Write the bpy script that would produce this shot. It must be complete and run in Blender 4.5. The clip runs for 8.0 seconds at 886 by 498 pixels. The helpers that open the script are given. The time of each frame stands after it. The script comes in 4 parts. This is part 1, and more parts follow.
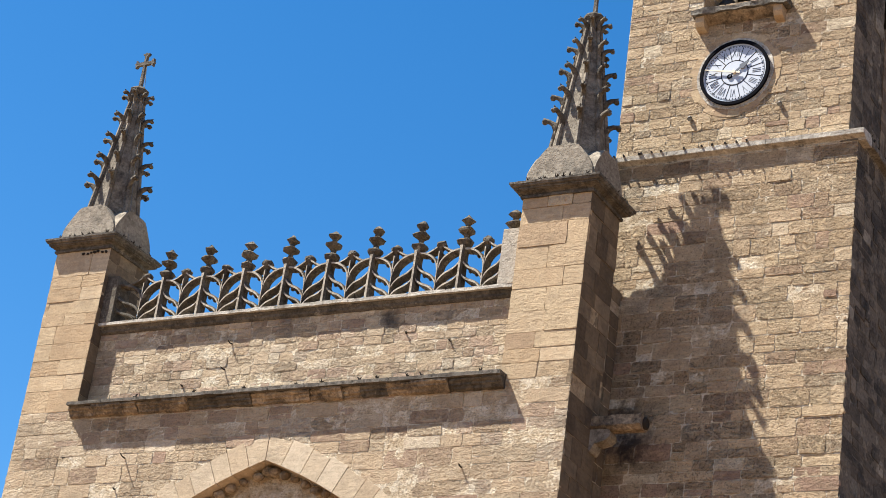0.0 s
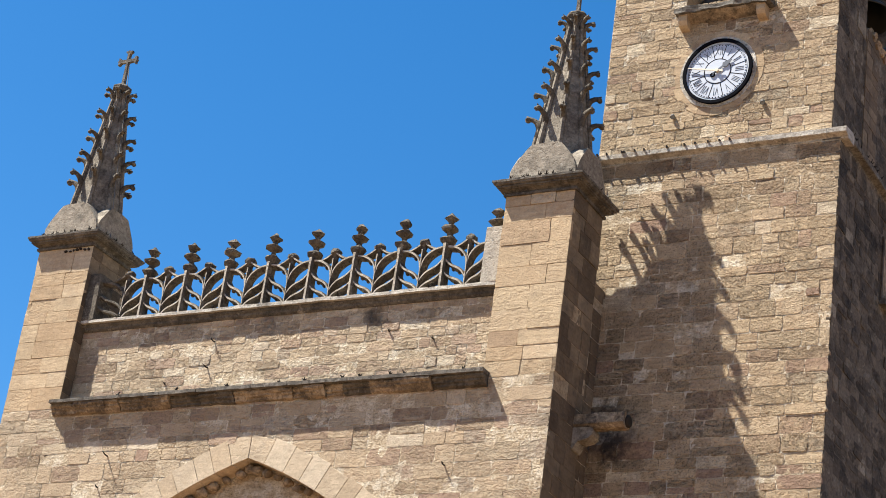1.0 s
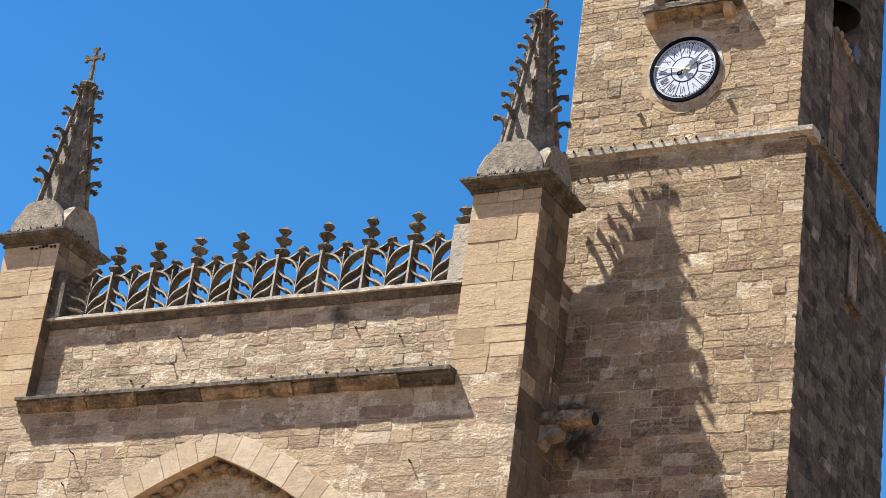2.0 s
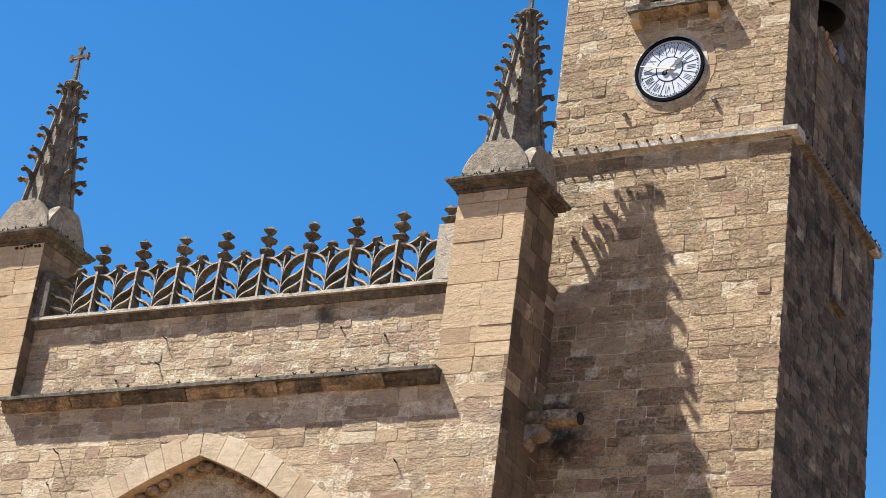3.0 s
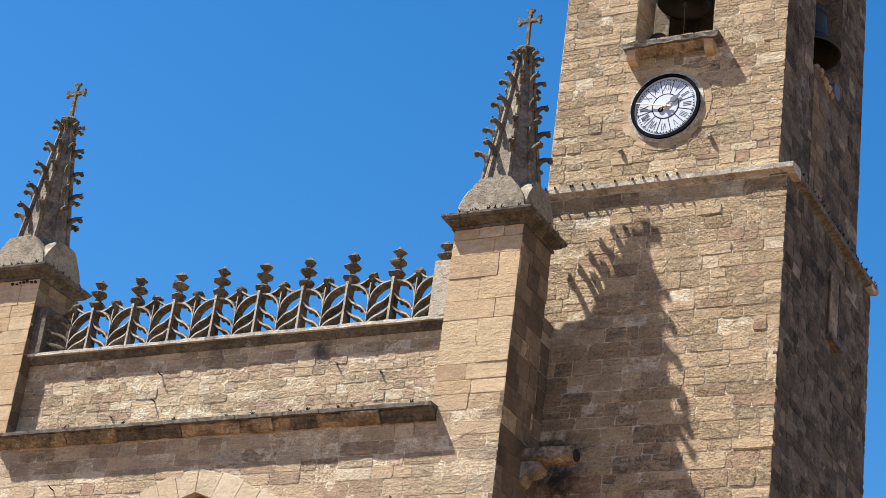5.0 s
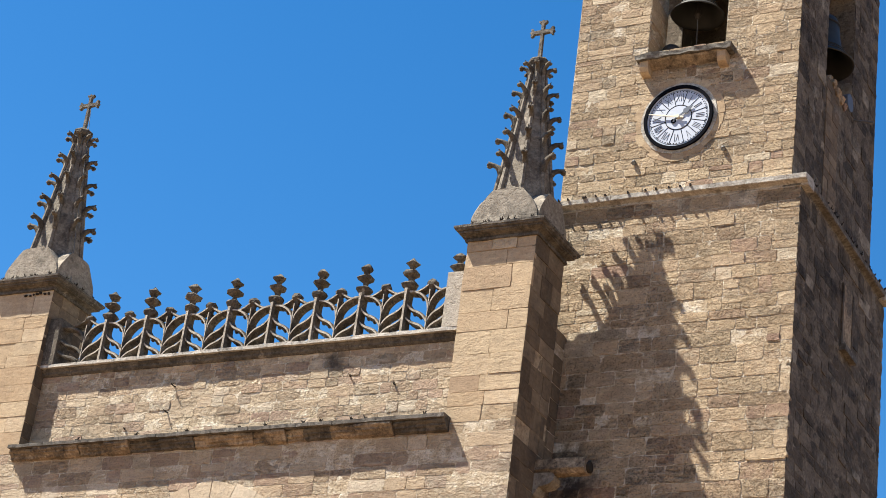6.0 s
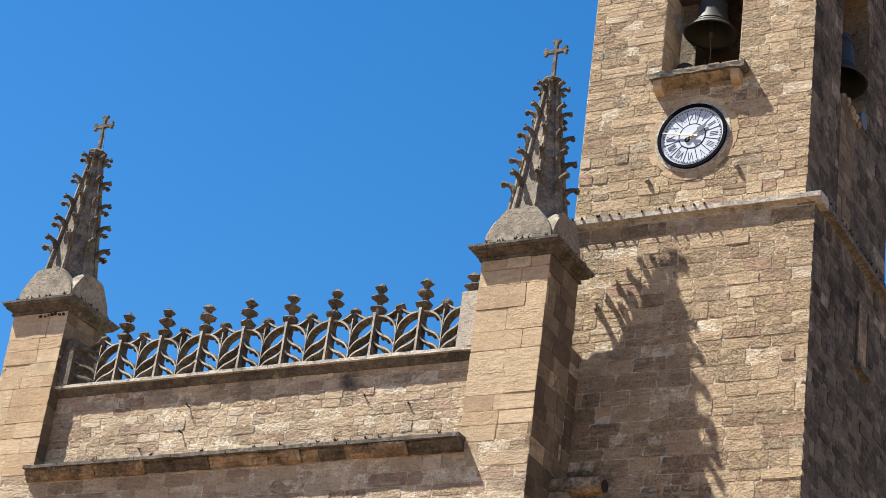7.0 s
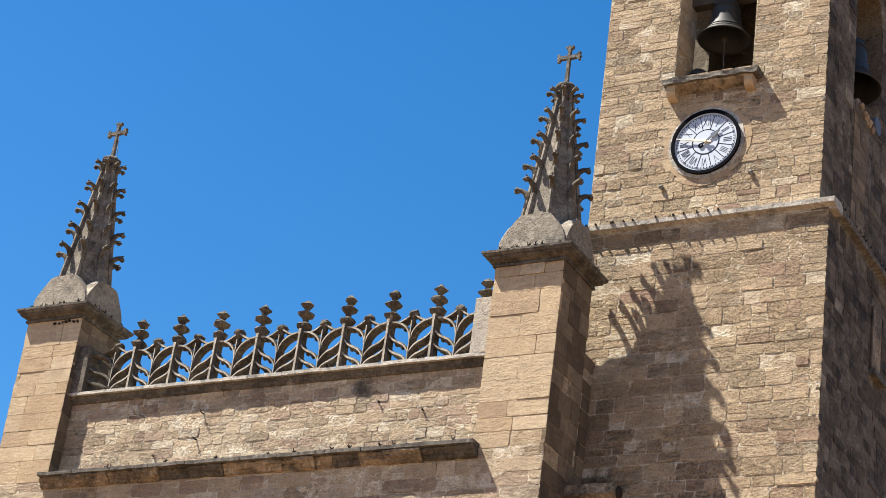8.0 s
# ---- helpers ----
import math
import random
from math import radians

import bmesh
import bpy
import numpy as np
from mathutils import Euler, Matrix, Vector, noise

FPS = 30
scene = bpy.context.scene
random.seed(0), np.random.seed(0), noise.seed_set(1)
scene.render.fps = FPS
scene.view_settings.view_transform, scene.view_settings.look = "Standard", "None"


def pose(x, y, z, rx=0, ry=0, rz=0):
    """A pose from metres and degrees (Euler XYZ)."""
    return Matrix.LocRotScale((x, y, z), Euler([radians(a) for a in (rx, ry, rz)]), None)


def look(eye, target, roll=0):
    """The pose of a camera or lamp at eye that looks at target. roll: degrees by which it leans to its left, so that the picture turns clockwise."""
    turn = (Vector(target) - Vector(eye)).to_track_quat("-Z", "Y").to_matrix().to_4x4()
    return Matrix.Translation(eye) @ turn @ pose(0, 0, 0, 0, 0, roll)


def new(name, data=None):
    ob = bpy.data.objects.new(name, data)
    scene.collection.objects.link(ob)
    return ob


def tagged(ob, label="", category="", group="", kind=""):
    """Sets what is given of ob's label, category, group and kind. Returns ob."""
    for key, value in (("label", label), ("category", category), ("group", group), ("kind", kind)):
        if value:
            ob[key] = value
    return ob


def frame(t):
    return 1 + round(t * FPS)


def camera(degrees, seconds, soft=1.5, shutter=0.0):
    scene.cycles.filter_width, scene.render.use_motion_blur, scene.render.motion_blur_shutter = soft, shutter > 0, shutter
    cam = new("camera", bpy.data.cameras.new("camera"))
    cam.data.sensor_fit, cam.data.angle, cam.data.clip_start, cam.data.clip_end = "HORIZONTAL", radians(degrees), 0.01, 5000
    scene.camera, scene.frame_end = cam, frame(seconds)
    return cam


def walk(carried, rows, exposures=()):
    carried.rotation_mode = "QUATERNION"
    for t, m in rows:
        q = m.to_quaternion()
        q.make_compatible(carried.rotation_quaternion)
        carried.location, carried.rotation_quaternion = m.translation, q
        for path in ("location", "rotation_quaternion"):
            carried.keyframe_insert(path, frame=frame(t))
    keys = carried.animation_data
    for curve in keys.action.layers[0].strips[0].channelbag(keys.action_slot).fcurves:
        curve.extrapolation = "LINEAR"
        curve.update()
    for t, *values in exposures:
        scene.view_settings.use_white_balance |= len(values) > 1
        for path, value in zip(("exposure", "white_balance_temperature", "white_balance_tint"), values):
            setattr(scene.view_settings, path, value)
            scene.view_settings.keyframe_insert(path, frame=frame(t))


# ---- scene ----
cam = camera(23.7, 8.0, soft=0.7)
EYE = (17.63, -34.0, 1.6)
# seconds, heading, pitch, roll: the camera stands still and turns in the hand
ROWS = [
    (0.0, 31.640, 24.676, -8.294),
    (0.5, 31.436, 24.673, -8.238),
    (1.0, 31.130, 24.687, -8.131),
    (1.5, 30.561, 24.738, -7.936),
    (3.0, 29.710, 24.788, -7.615),
    (3.5, 29.554, 25.059, -7.569),
    (4.0, 29.558, 25.368, -7.601),
    (4.5, 29.618, 25.641, -7.633),
    (6.0, 30.172, 26.044, -7.846),
    (6.5, 30.443, 26.341, -7.876),
    (7.0, 30.674, 26.513, -7.886),
    (7.5, 30.890, 26.564, -7.868),
    (8.0, 31.110, 26.633, -7.970),
]
walk(cam, [(t, pose(*EYE, 0, 0, heading) @ pose(0, 0, 0, 90 + pitch, 0, 0) @ pose(0, 0, 0, 0, 0, -roll)) for t, heading, pitch, roll in ROWS])

# ---- light ----
LIGHT = Vector((1.8, 1.0, -3.4)).normalized()
sun = new("sun", bpy.data.lights.new("sun", "SUN"))
sun.data.energy, sun.data.angle, sun.data.color = 4.9, radians(0.5), (1.0, 0.945, 0.84)
sun.matrix_world = look((-60, -30, 120), Vector((-60, -30, 120)) + LIGHT)
world = bpy.data.worlds.new("sky")
scene.world = world
world.use_nodes = True
sky = world.node_tree.nodes.new("ShaderNodeTexSky")
sky.sky_type, sky.sun_disc = "NISHITA", False
sky.sun_elevation = math.asin(-LIGHT.z)
sky.sun_rotation = math.atan2(-LIGHT.x, -LIGHT.y)
sky.ozone_density, sky.dust_density = 3.0, 0.2
world.node_tree.nodes["Background"].inputs["Strength"].default_value = 0.048
deep = world.node_tree.nodes.new("ShaderNodeHueSaturation")
deep.inputs["Saturation"].default_value, deep.inputs["Value"].default_value = 1.36, 1.25
world.node_tree.links.new(sky.outputs["Color"], deep.inputs["Color"])
world.node_tree.links.new(deep.outputs["Color"], world.node_tree.nodes["Background"].inputs["Color"])
scene.view_settings.exposure = 1.58

# ---- materials ----


def masonry(name, colours, grain=14.0, stain=0.9, relief=0.02, rough=0.9, dirt=0.25, dirt_colour=(0.05, 0.043, 0.036), per_piece=True, pitted=0.6, soot=(), crust_at=(0.54, 0.72), erode=0.0, speckle=0.5):
    """Weathered stone: a colour for each piece, blotches, grain, pits and dark crusts."""
    m = bpy.data.materials.new(name)
    m.use_nodes = True
    n, link = m.node_tree.nodes, m.node_tree.links.new
    shader = n["Principled BSDF"]
    where = n.new("ShaderNodeNewGeometry")
    info = n.new("ShaderNodeObjectInfo")
    ramp = n.new("ShaderNodeValToRGB")
    while len(ramp.color_ramp.elements) < len(colours):
        ramp.color_ramp.elements.new(0.5)
    for i, c in enumerate(colours):
        ramp.color_ramp.elements[i].position = i / max(1, len(colours) - 1)
        ramp.color_ramp.elements[i].color = (*c, 1)

    def noise_at(scale, detail, roughness=0.6, bend=0.0, stretch=None):
        t = n.new("ShaderNodeTexNoise")
        t.inputs["Distortion"].default_value = bend
        t.inputs["Scale"].default_value, t.inputs["Detail"].default_value, t.inputs["Roughness"].default_value = scale, detail, roughness
        if stretch:
            flat = n.new("ShaderNodeMapping")
            flat.inputs["Scale"].default_value = stretch
            link(where.outputs["Position"], flat.inputs["Vector"])
            link(flat.outputs["Vector"], t.inputs["Vector"])
        else:
            link(where.outputs["Position"], t.inputs["Vector"])
        return t.outputs["Fac"]

    def span(value, a, b, c, d):
        t = n.new("ShaderNodeMapRange")
        for key, v in zip(("From Min", "From Max", "To Min", "To Max"), (a, b, c, d)):
            t.inputs[key].default_value = v
        link(value, t.inputs["Value"])
        return t.outputs["Result"]

    def calc(how, a, b):
        t = n.new("ShaderNodeMath")
        t.operation = how
        for i, v in enumerate((a, b)):
            if isinstance(v, float):
                t.inputs[i].default_value = v
            else:
                link(v, t.inputs[i])
        return t.outputs["Value"]

    large, middle, small, fine = noise_at(stain, 5), noise_at(4.5, 6), noise_at(grain, 7, 0.65), noise_at(70.0, 4)
    if per_piece:
        link(span(calc("ADD", info.outputs["Random"], calc("MULTIPLY", middle, 0.35)), 0.17, 1.17, 0.0, 1.0), ramp.inputs["Fac"])
    else:
        link(span(middle, 0.3, 0.7, 0.0, 1.0), ramp.inputs["Fac"])
    k = speckle
    tone = calc("MULTIPLY", span(large, 0.3, 0.7, 0.86, 1.12), span(small, 0.3, 0.7, 1 - 0.26 * k, 1 + 0.24 * k))
    beds = noise_at(5.0, 5, 0.6, 0.3, (0.5, 0.5, 3.2))
    tone = calc("MULTIPLY", tone, span(beds, 0.3, 0.7, 0.86, 1.12))
    pits = span(noise_at(24.0, 3, 0.5), 0.36, 0.44, 0.0, 1.0)
    tone = calc("MULTIPLY", calc("MULTIPLY", tone, span(fine, 0.32, 0.68, 1 - 0.2 * k, 1 + 0.18 * k)), span(pits, 0.0, 1.0, 1.0 - 0.45 * pitted, 1.0))
    # eaten-out veins and honeycomb on the softer stones
    groove = None
    if erode:
        hollow = span(noise_at(8.5, 6, 0.68, 0.4, (0.7, 0.7, 1.5)), 0.50, 0.60, 0.0, 1.0)
        soft = calc("ADD", calc("MULTIPLY", calc("FRACT", calc("MULTIPLY", info.outputs["Random"], 13.7), 0.0), 0.6 if per_piece else 0.0), noise_at(1.3, 3))
        groove = calc("MULTIPLY", hollow, span(soft, 0.62, 0.95, 0.1 * erode, erode))
        tone = calc("MULTIPLY", tone, span(groove, 0.0, 1.0, 1.0, 0.85))
    times = n.new("ShaderNodeMixRGB")
    times.blend_type = "MULTIPLY"
    times.inputs["Fac"].default_value = 1
    link(ramp.outputs["Color"], times.inputs["Color1"])
    link(tone, times.inputs["Color2"])
    crust = n.new("ShaderNodeMixRGB")
    crust.inputs["Color2"].default_value = (*dirt_colour, 1)
    link(calc("MULTIPLY", span(noise_at(1.7, 8, 0.7), *crust_at, 0.0, dirt), span(small, 0.35, 0.6, 0.3, 1.0)), crust.inputs["Fac"])
    link(times.outputs["Color"], crust.inputs["Color1"])
    last = crust
    for x, y, z, wide, tall, most in soot:
        # a black run of water below a spout or a leak
        place = n.new("ShaderNodeMapping")
        place.inputs["Location"].default_value = (-x / wide, -y / 0.6, -z / tall)
        place.inputs["Scale"].default_value = (1 / wide, 1 / 0.6, 1 / tall)
        link(where.outputs["Position"], place.inputs["Vector"])
        far = n.new("ShaderNodeVectorMath")
        far.operation = "LENGTH"
        link(place.outputs["Vector"], far.inputs[0])
        run_mix = n.new("ShaderNodeMixRGB")
        run_mix.inputs["Color2"].default_value = (0.035, 0.032, 0.03, 1)
        link(span(calc("ADD", far.outputs["Value"], calc("MULTIPLY", middle, 1.9)), 1.15, 2.0, most, 0.0), run_mix.inputs["Fac"])
        link(last.outputs["Color"], run_mix.inputs["Color1"])
        last = run_mix
    link(last.outputs["Color"], shader.inputs["Base Color"])
    shader.inputs["Roughness"].default_value = rough
    shader.inputs["Specular IOR Level"].default_value = 0.2
    height = calc("ADD", calc("MULTIPLY", small, 0.75), calc("ADD", calc("MULTIPLY", fine, 0.22), calc("ADD", calc("MULTIPLY", middle, 0.6), calc("MULTIPLY", pits, 0.5 * pitted))))
    height = calc("ADD", height, calc("MULTIPLY", beds, 0.4))
    if groove:
        height = calc("SUBTRACT", height, calc("MULTIPLY", groove, 0.45))
    bump = n.new("ShaderNodeBump")
    bump.inputs["Strength"].default_value, bump.inputs["Distance"].default_value = 0.9, relief
    if per_piece:
        worn = calc("FRACT", calc("MULTIPLY", info.outputs["Random"], 7.31), 0.0)
        link(span(worn, 0.2, 0.75, 0.55, 1.0), bump.inputs["Strength"])
    link(height, bump.inputs["Height"])
    link(bump.outputs["Normal"], shader.inputs["Normal"])
    return m


def plain(name, colour, rough=0.5, metal=0.0, vary=0.15, scale=9.0, relief=0.002, shine=0.5):
    m = bpy.data.materials.new(name)
    m.use_nodes = True
    n, link = m.node_tree.nodes, m.node_tree.links.new
    shader = n["Principled BSDF"]
    where, t, mix, bump = n.new("ShaderNodeNewGeometry"), n.new("ShaderNodeTexNoise"), n.new("ShaderNodeMixRGB"), n.new("ShaderNodeBump")
    t.inputs["Scale"].default_value, t.inputs["Detail"].default_value = scale, 6
    link(where.outputs["Position"], t.inputs["Vector"])
    mix.inputs["Color1"].default_value = (*[c * (1 - vary) for c in colour], 1)
    mix.inputs["Color2"].default_value = (*[min(1, c * (1 + vary)) for c in colour], 1)
    link(t.outputs["Fac"], mix.inputs["Fac"])
    link(mix.outputs["Color"], shader.inputs["Base Color"])
    shader.inputs["Roughness"].default_value, shader.inputs["Metallic"].default_value = rough, metal
    shader.inputs["Specular IOR Level"].default_value = shine
    bump.inputs["Distance"].default_value = relief
    link(t.outputs["Fac"], bump.inputs["Height"])
    link(bump.outputs["Normal"], shader.inputs["Normal"])
    return m


SANDSTONE = [(0.27, 0.18, 0.127), (0.38, 0.278, 0.178), (0.43, 0.33, 0.215), (0.40, 0.295, 0.185), (0.45, 0.35, 0.235), (0.375, 0.272, 0.17), (0.44, 0.335, 0.215), (0.355, 0.26, 0.17), (0.49, 0.405, 0.29)]
SOOT = ((0.32, 2.12, 16.15, 0.85, 0.6, 0.92), (0.17, 2.12, 16.85, 0.7, 0.3, 0.8), (-4.52, 0.31, 18.58, 0.34, 0.42, 0.85))
rubble = masonry("rubble_sandstone", SANDSTONE, relief=0.13, dirt=0.5, soot=SOOT, pitted=0.75, erode=1.0, speckle=0.75)
squared = masonry("squared_sandstone", [(0.28, 0.192, 0.138), (0.40, 0.305, 0.203), (0.445, 0.352, 0.246), (0.39, 0.294, 0.195), (0.465, 0.375, 0.265), (0.42, 0.32, 0.213), (0.345, 0.247, 0.177), (0.49, 0.41, 0.303)], relief=0.10, dirt=0.4, soot=SOOT, pitted=0.4, erode=0.8)
ashlar = masonry("dressed_sandstone", [(0.31, 0.22, 0.14), (0.40, 0.295, 0.185), (0.44, 0.34, 0.22), (0.37, 0.262, 0.158), (0.47, 0.37, 0.25), (0.42, 0.305, 0.185)], relief=0.022, dirt=0.45, pitted=0.35, erode=0.6)
pale_ashlar = masonry("pale_dressed_sandstone", [(0.38, 0.295, 0.20), (0.47, 0.38, 0.27), (0.42, 0.325, 0.22), (0.50, 0.415, 0.305)], relief=0.02, dirt=0.35, pitted=0.3)
# black crust, made darker still to carry the shade of the right-hand sides
crusted = masonry("crusted_shade_sandstone", [(0.06, 0.047, 0.034), (0.16, 0.126, 0.09), (0.09, 0.07, 0.051), (0.21, 0.17, 0.125), (0.075, 0.059, 0.043), (0.14, 0.109, 0.078), (0.28, 0.238, 0.182)], relief=0.085, dirt=0.9, dirt_colour=(0.026, 0.022, 0.018), crust_at=(0.46, 0.60), erode=0.8)
# grimy ashlar, with the shade of the flanks mixed into its dark tones
stained = masonry("grimy_shade_ashlar", [(0.08, 0.058, 0.04), (0.175, 0.127, 0.081), (0.12, 0.087, 0.057), (0.24, 0.18, 0.118), (0.145, 0.104, 0.066)], relief=0.03, dirt=0.7, crust_at=(0.48, 0.64), pitted=0.3, erode=0.4)
# lime mortar again, darkened for the faces that lie in shade
shade_mortar = masonry("shade_dark_mortar", [(0.07, 0.055, 0.04), (0.15, 0.118, 0.085), (0.11, 0.086, 0.061), (0.24, 0.2, 0.148)], grain=22, relief=0.03, dirt=0.8, per_piece=False)
mortar = masonry("lime_mortar", [(0.34, 0.262, 0.172), (0.44, 0.345, 0.232), (0.52, 0.425, 0.305), (0.62, 0.54, 0.42), (0.56, 0.47, 0.35)], grain=18, relief=0.08, dirt=0.45, per_piece=False, soot=SOOT, erode=0.7)
tight_mortar = masonry("tight_joint_mortar", [(0.26, 0.19, 0.12), (0.38, 0.285, 0.18), (0.46, 0.37, 0.25)], grain=22, relief=0.03, dirt=0.5, per_piece=False)
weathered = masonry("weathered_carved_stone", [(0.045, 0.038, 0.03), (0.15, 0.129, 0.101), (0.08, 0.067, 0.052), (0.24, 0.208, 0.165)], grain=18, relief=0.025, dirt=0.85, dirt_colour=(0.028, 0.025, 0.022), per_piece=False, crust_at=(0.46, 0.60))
spire_stone = masonry("grey_spire_stone", [(0.15, 0.127, 0.10), (0.30, 0.262, 0.21), (0.21, 0.178, 0.14), (0.36, 0.316, 0.256)], grain=16, relief=0.02, dirt=0.8, dirt_colour=(0.045, 0.039, 0.033), per_piece=False, crust_at=(0.50, 0.66))
dark_spire = masonry("crusted_spire_stone", [(0.10, 0.084, 0.066), (0.25, 0.217, 0.173), (0.15, 0.127, 0.10), (0.32, 0.28, 0.226)], grain=16, relief=0.02, dirt=0.85, dirt_colour=(0.035, 0.03, 0.026), per_piece=False, crust_at=(0.46, 0.62))
# worn stone, its paleness also standing for sunlight on the tracery fronts
worn_lit_edge = masonry("worn_sunlit_edge", [(0.20, 0.172, 0.136), (0.40, 0.355, 0.293), (0.29, 0.254, 0.205)], grain=18, relief=0.02, dirt=0.8, per_piece=False)
grey_slab = masonry("grey_worn_slab", [(0.22, 0.198, 0.168), (0.50, 0.465, 0.405), (0.36, 0.33, 0.285), (0.60, 0.56, 0.49)], grain=16, relief=0.03, dirt=0.9, per_piece=False, crust_at=(0.50, 0.66))
moulded = masonry("moulded_cornice_stone", [(0.15, 0.11, 0.077), (0.37, 0.285, 0.19), (0.21, 0.157, 0.105), (0.46, 0.375, 0.262)], grain=16, relief=0.04, dirt=0.9, per_piece=False, crust_at=(0.45, 0.58), erode=0.6)
lichen = masonry("pale_lichen_slab", [(0.34, 0.30, 0.25), (0.66, 0.62, 0.54), (0.52, 0.48, 0.41)], grain=16, relief=0.025, dirt=0.9, per_piece=False)
# black crust on ledges and caps; also the shade on the cornice's right side
blackened = masonry("blackened_shade_slab", [(0.04, 0.035, 0.03), (0.17, 0.152, 0.128), (0.075, 0.066, 0.056), (0.24, 0.22, 0.188)], grain=16, relief=0.025, dirt=0.85, per_piece=False, crust_at=(0.47, 0.62))
paving = masonry("worn_paving", [(0.195, 0.117, 0.063), (0.26, 0.162, 0.094)], relief=0.01, per_piece=False)
iron = plain("dark_iron", (0.035, 0.032, 0.03), 0.6, 0.3)
lead = plain("grey_cable", (0.10, 0.10, 0.10), 0.6)
bronze = plain("bell_bronze", (0.028, 0.028, 0.026), 0.6, 0.15, 0.35, 6.0, shine=0.3)
enamel = plain("white_enamel", (0.40, 0.44, 0.51), 0.45, 0.0, 0.06, 5.0, 0.0005)
ink = plain("black_enamel", (0.004, 0.0045, 0.007), 0.9, shine=0.03)
pale_paint = plain("pale_paint", (0.62, 0.55, 0.42), 0.5)
slate_paint = plain("grey_paint", (0.09, 0.105, 0.135), 0.6, shine=0.2)
mud = plain("dark_mud", (0.03, 0.025, 0.02), 0.9, shine=0.1)
timber = plain("old_timber", (0.05, 0.04, 0.032), 0.8, 0.0, 0.4, 12.0, 0.01)
glass_grey = plain("lamp_glass", (0.10, 0.10, 0.10), 0.15)

# ---- tools ----


def part(name, bm, material, parent=None, label="", smooth=False, worn_lit_face=None):
    me = bpy.data.meshes.new(name)
    bmesh.ops.recalc_face_normals(bm, faces=bm.faces)
    bm.to_mesh(me)
    bm.free()
    me.materials.append(material)
    if worn_lit_face:
        me.materials.append(worn_lit_face)
    if smooth:
        me.polygons.foreach_set("use_smooth", [True] * len(me.polygons))
    ob = new(name, me)
    ob.parent = parent
    return tagged(ob, label)


def box(bm, x0, x1, y0, y1, z0, z1, turn=None):
    m = Matrix.Translation(((x0 + x1) / 2, (y0 + y1) / 2, (z0 + z1) / 2)) @ Matrix.Diagonal((x1 - x0, y1 - y0, z1 - z0, 1))
    bmesh.ops.create_cube(bm, size=1, matrix=turn @ m if turn else m)


def rough_up(bm, amount, scale=6.0, cut=0):
    """Wear: cut the edges finer and shift the points a little."""
    if cut:
        bmesh.ops.subdivide_edges(bm, edges=bm.edges[:], cuts=cut, use_grid_fill=True)
    for v in bm.verts:
        v.co += noise.noise_vector(v.co * scale) * amount


def slab(bm, x0, x1, y0, y1, z0, z1, wear=0.012, step=0.25):
    """A worn block, cut finely along x."""
    count = max(2, int((x1 - x0) / step))
    ring = [(y0, z0), (y0, (z0 + z1) / 2), (y0, z1), ((y0 + y1) / 2, z1), (y1, z1), (y1, z0)]
    rows = []
    for i in range(count + 1):
        x = x0 + (x1 - x0) * i / count
        rows.append([bm.verts.new(Vector((x, y, z)) + noise.noise_vector(Vector((x * 5, y * 7, z * 7))) * wear) for y, z in ring])
    for a, b in zip(rows, rows[1:]):
        for j in range(len(ring)):
            bm.faces.new((a[j], a[j - 1], b[j - 1], b[j]))
    bm.faces.new(rows[0])
    bm.faces.new(rows[-1][::-1])


def run(bm, profile, x0, x1, wear=0.008, step=0.3):
    """A moulding along x; profile: closed outline of (y, z)."""
    count = max(2, int((x1 - x0) / step))
    rows = []
    for i in range(count + 1):
        x = x0 + (x1 - x0) * i / count
        rows.append([bm.verts.new(Vector((x, y, z)) + noise.noise_vector(Vector((x * 4, y * 9, z * 9))) * wear) for y, z in profile])
    for a, b in zip(rows, rows[1:]):
        for j in range(len(profile)):
            bm.faces.new((a[j], a[j - 1], b[j - 1], b[j]))
    bm.faces.new(rows[0])
    bm.faces.new(rows[-1][::-1])


def loft(bm, rings, close=True):
    rows = [[bm.verts.new(p) for p in r] for r in rings]
    for a, b in zip(rows, rows[1:]):
        for j in range(len(a)):
            bm.faces.new((a[j - 1], a[j], b[j], b[j - 1]))
    if close:
        bm.faces.new(rows[0][::-1])
        bm.faces.new(rows[-1])


def tube(bm, points, radii, sides=6):
    """A bar of changing thickness along points."""
    rings = []
    for i, p in enumerate(points):
        p = Vector(p)
        d = (Vector(points[min(i + 1, len(points) - 1)]) - Vector(points[max(i - 1, 0)])).normalized()
        a = d.orthogonal().normalized() if i == 0 else (a - d * a.dot(d)).normalized()
        b = d.cross(a)
        r = radii[i] if isinstance(radii, (list, tuple)) else radii
        rings.append([p + (a * math.cos(k * math.tau / sides) + b * math.sin(k * math.tau / sides)) * r for k in range(sides)])
    loft(bm, rings)


def ball(bm, centre, radius, squash=(1, 1, 1), segments=10, rings=7):
    bmesh.ops.create_uvsphere(bm, u_segments=segments, v_segments=rings, radius=radius, matrix=Matrix.Translation(centre) @ Matrix.Diagonal((*squash, 1)))


def thing(name, label, category, group="", kind="", at=(0, 0, 0)):
    ob = new(name)
    ob.location = at
    return tagged(ob, label, category, group, kind)


# pools of stones, one unit long and high, front towards -y
POOL = {}


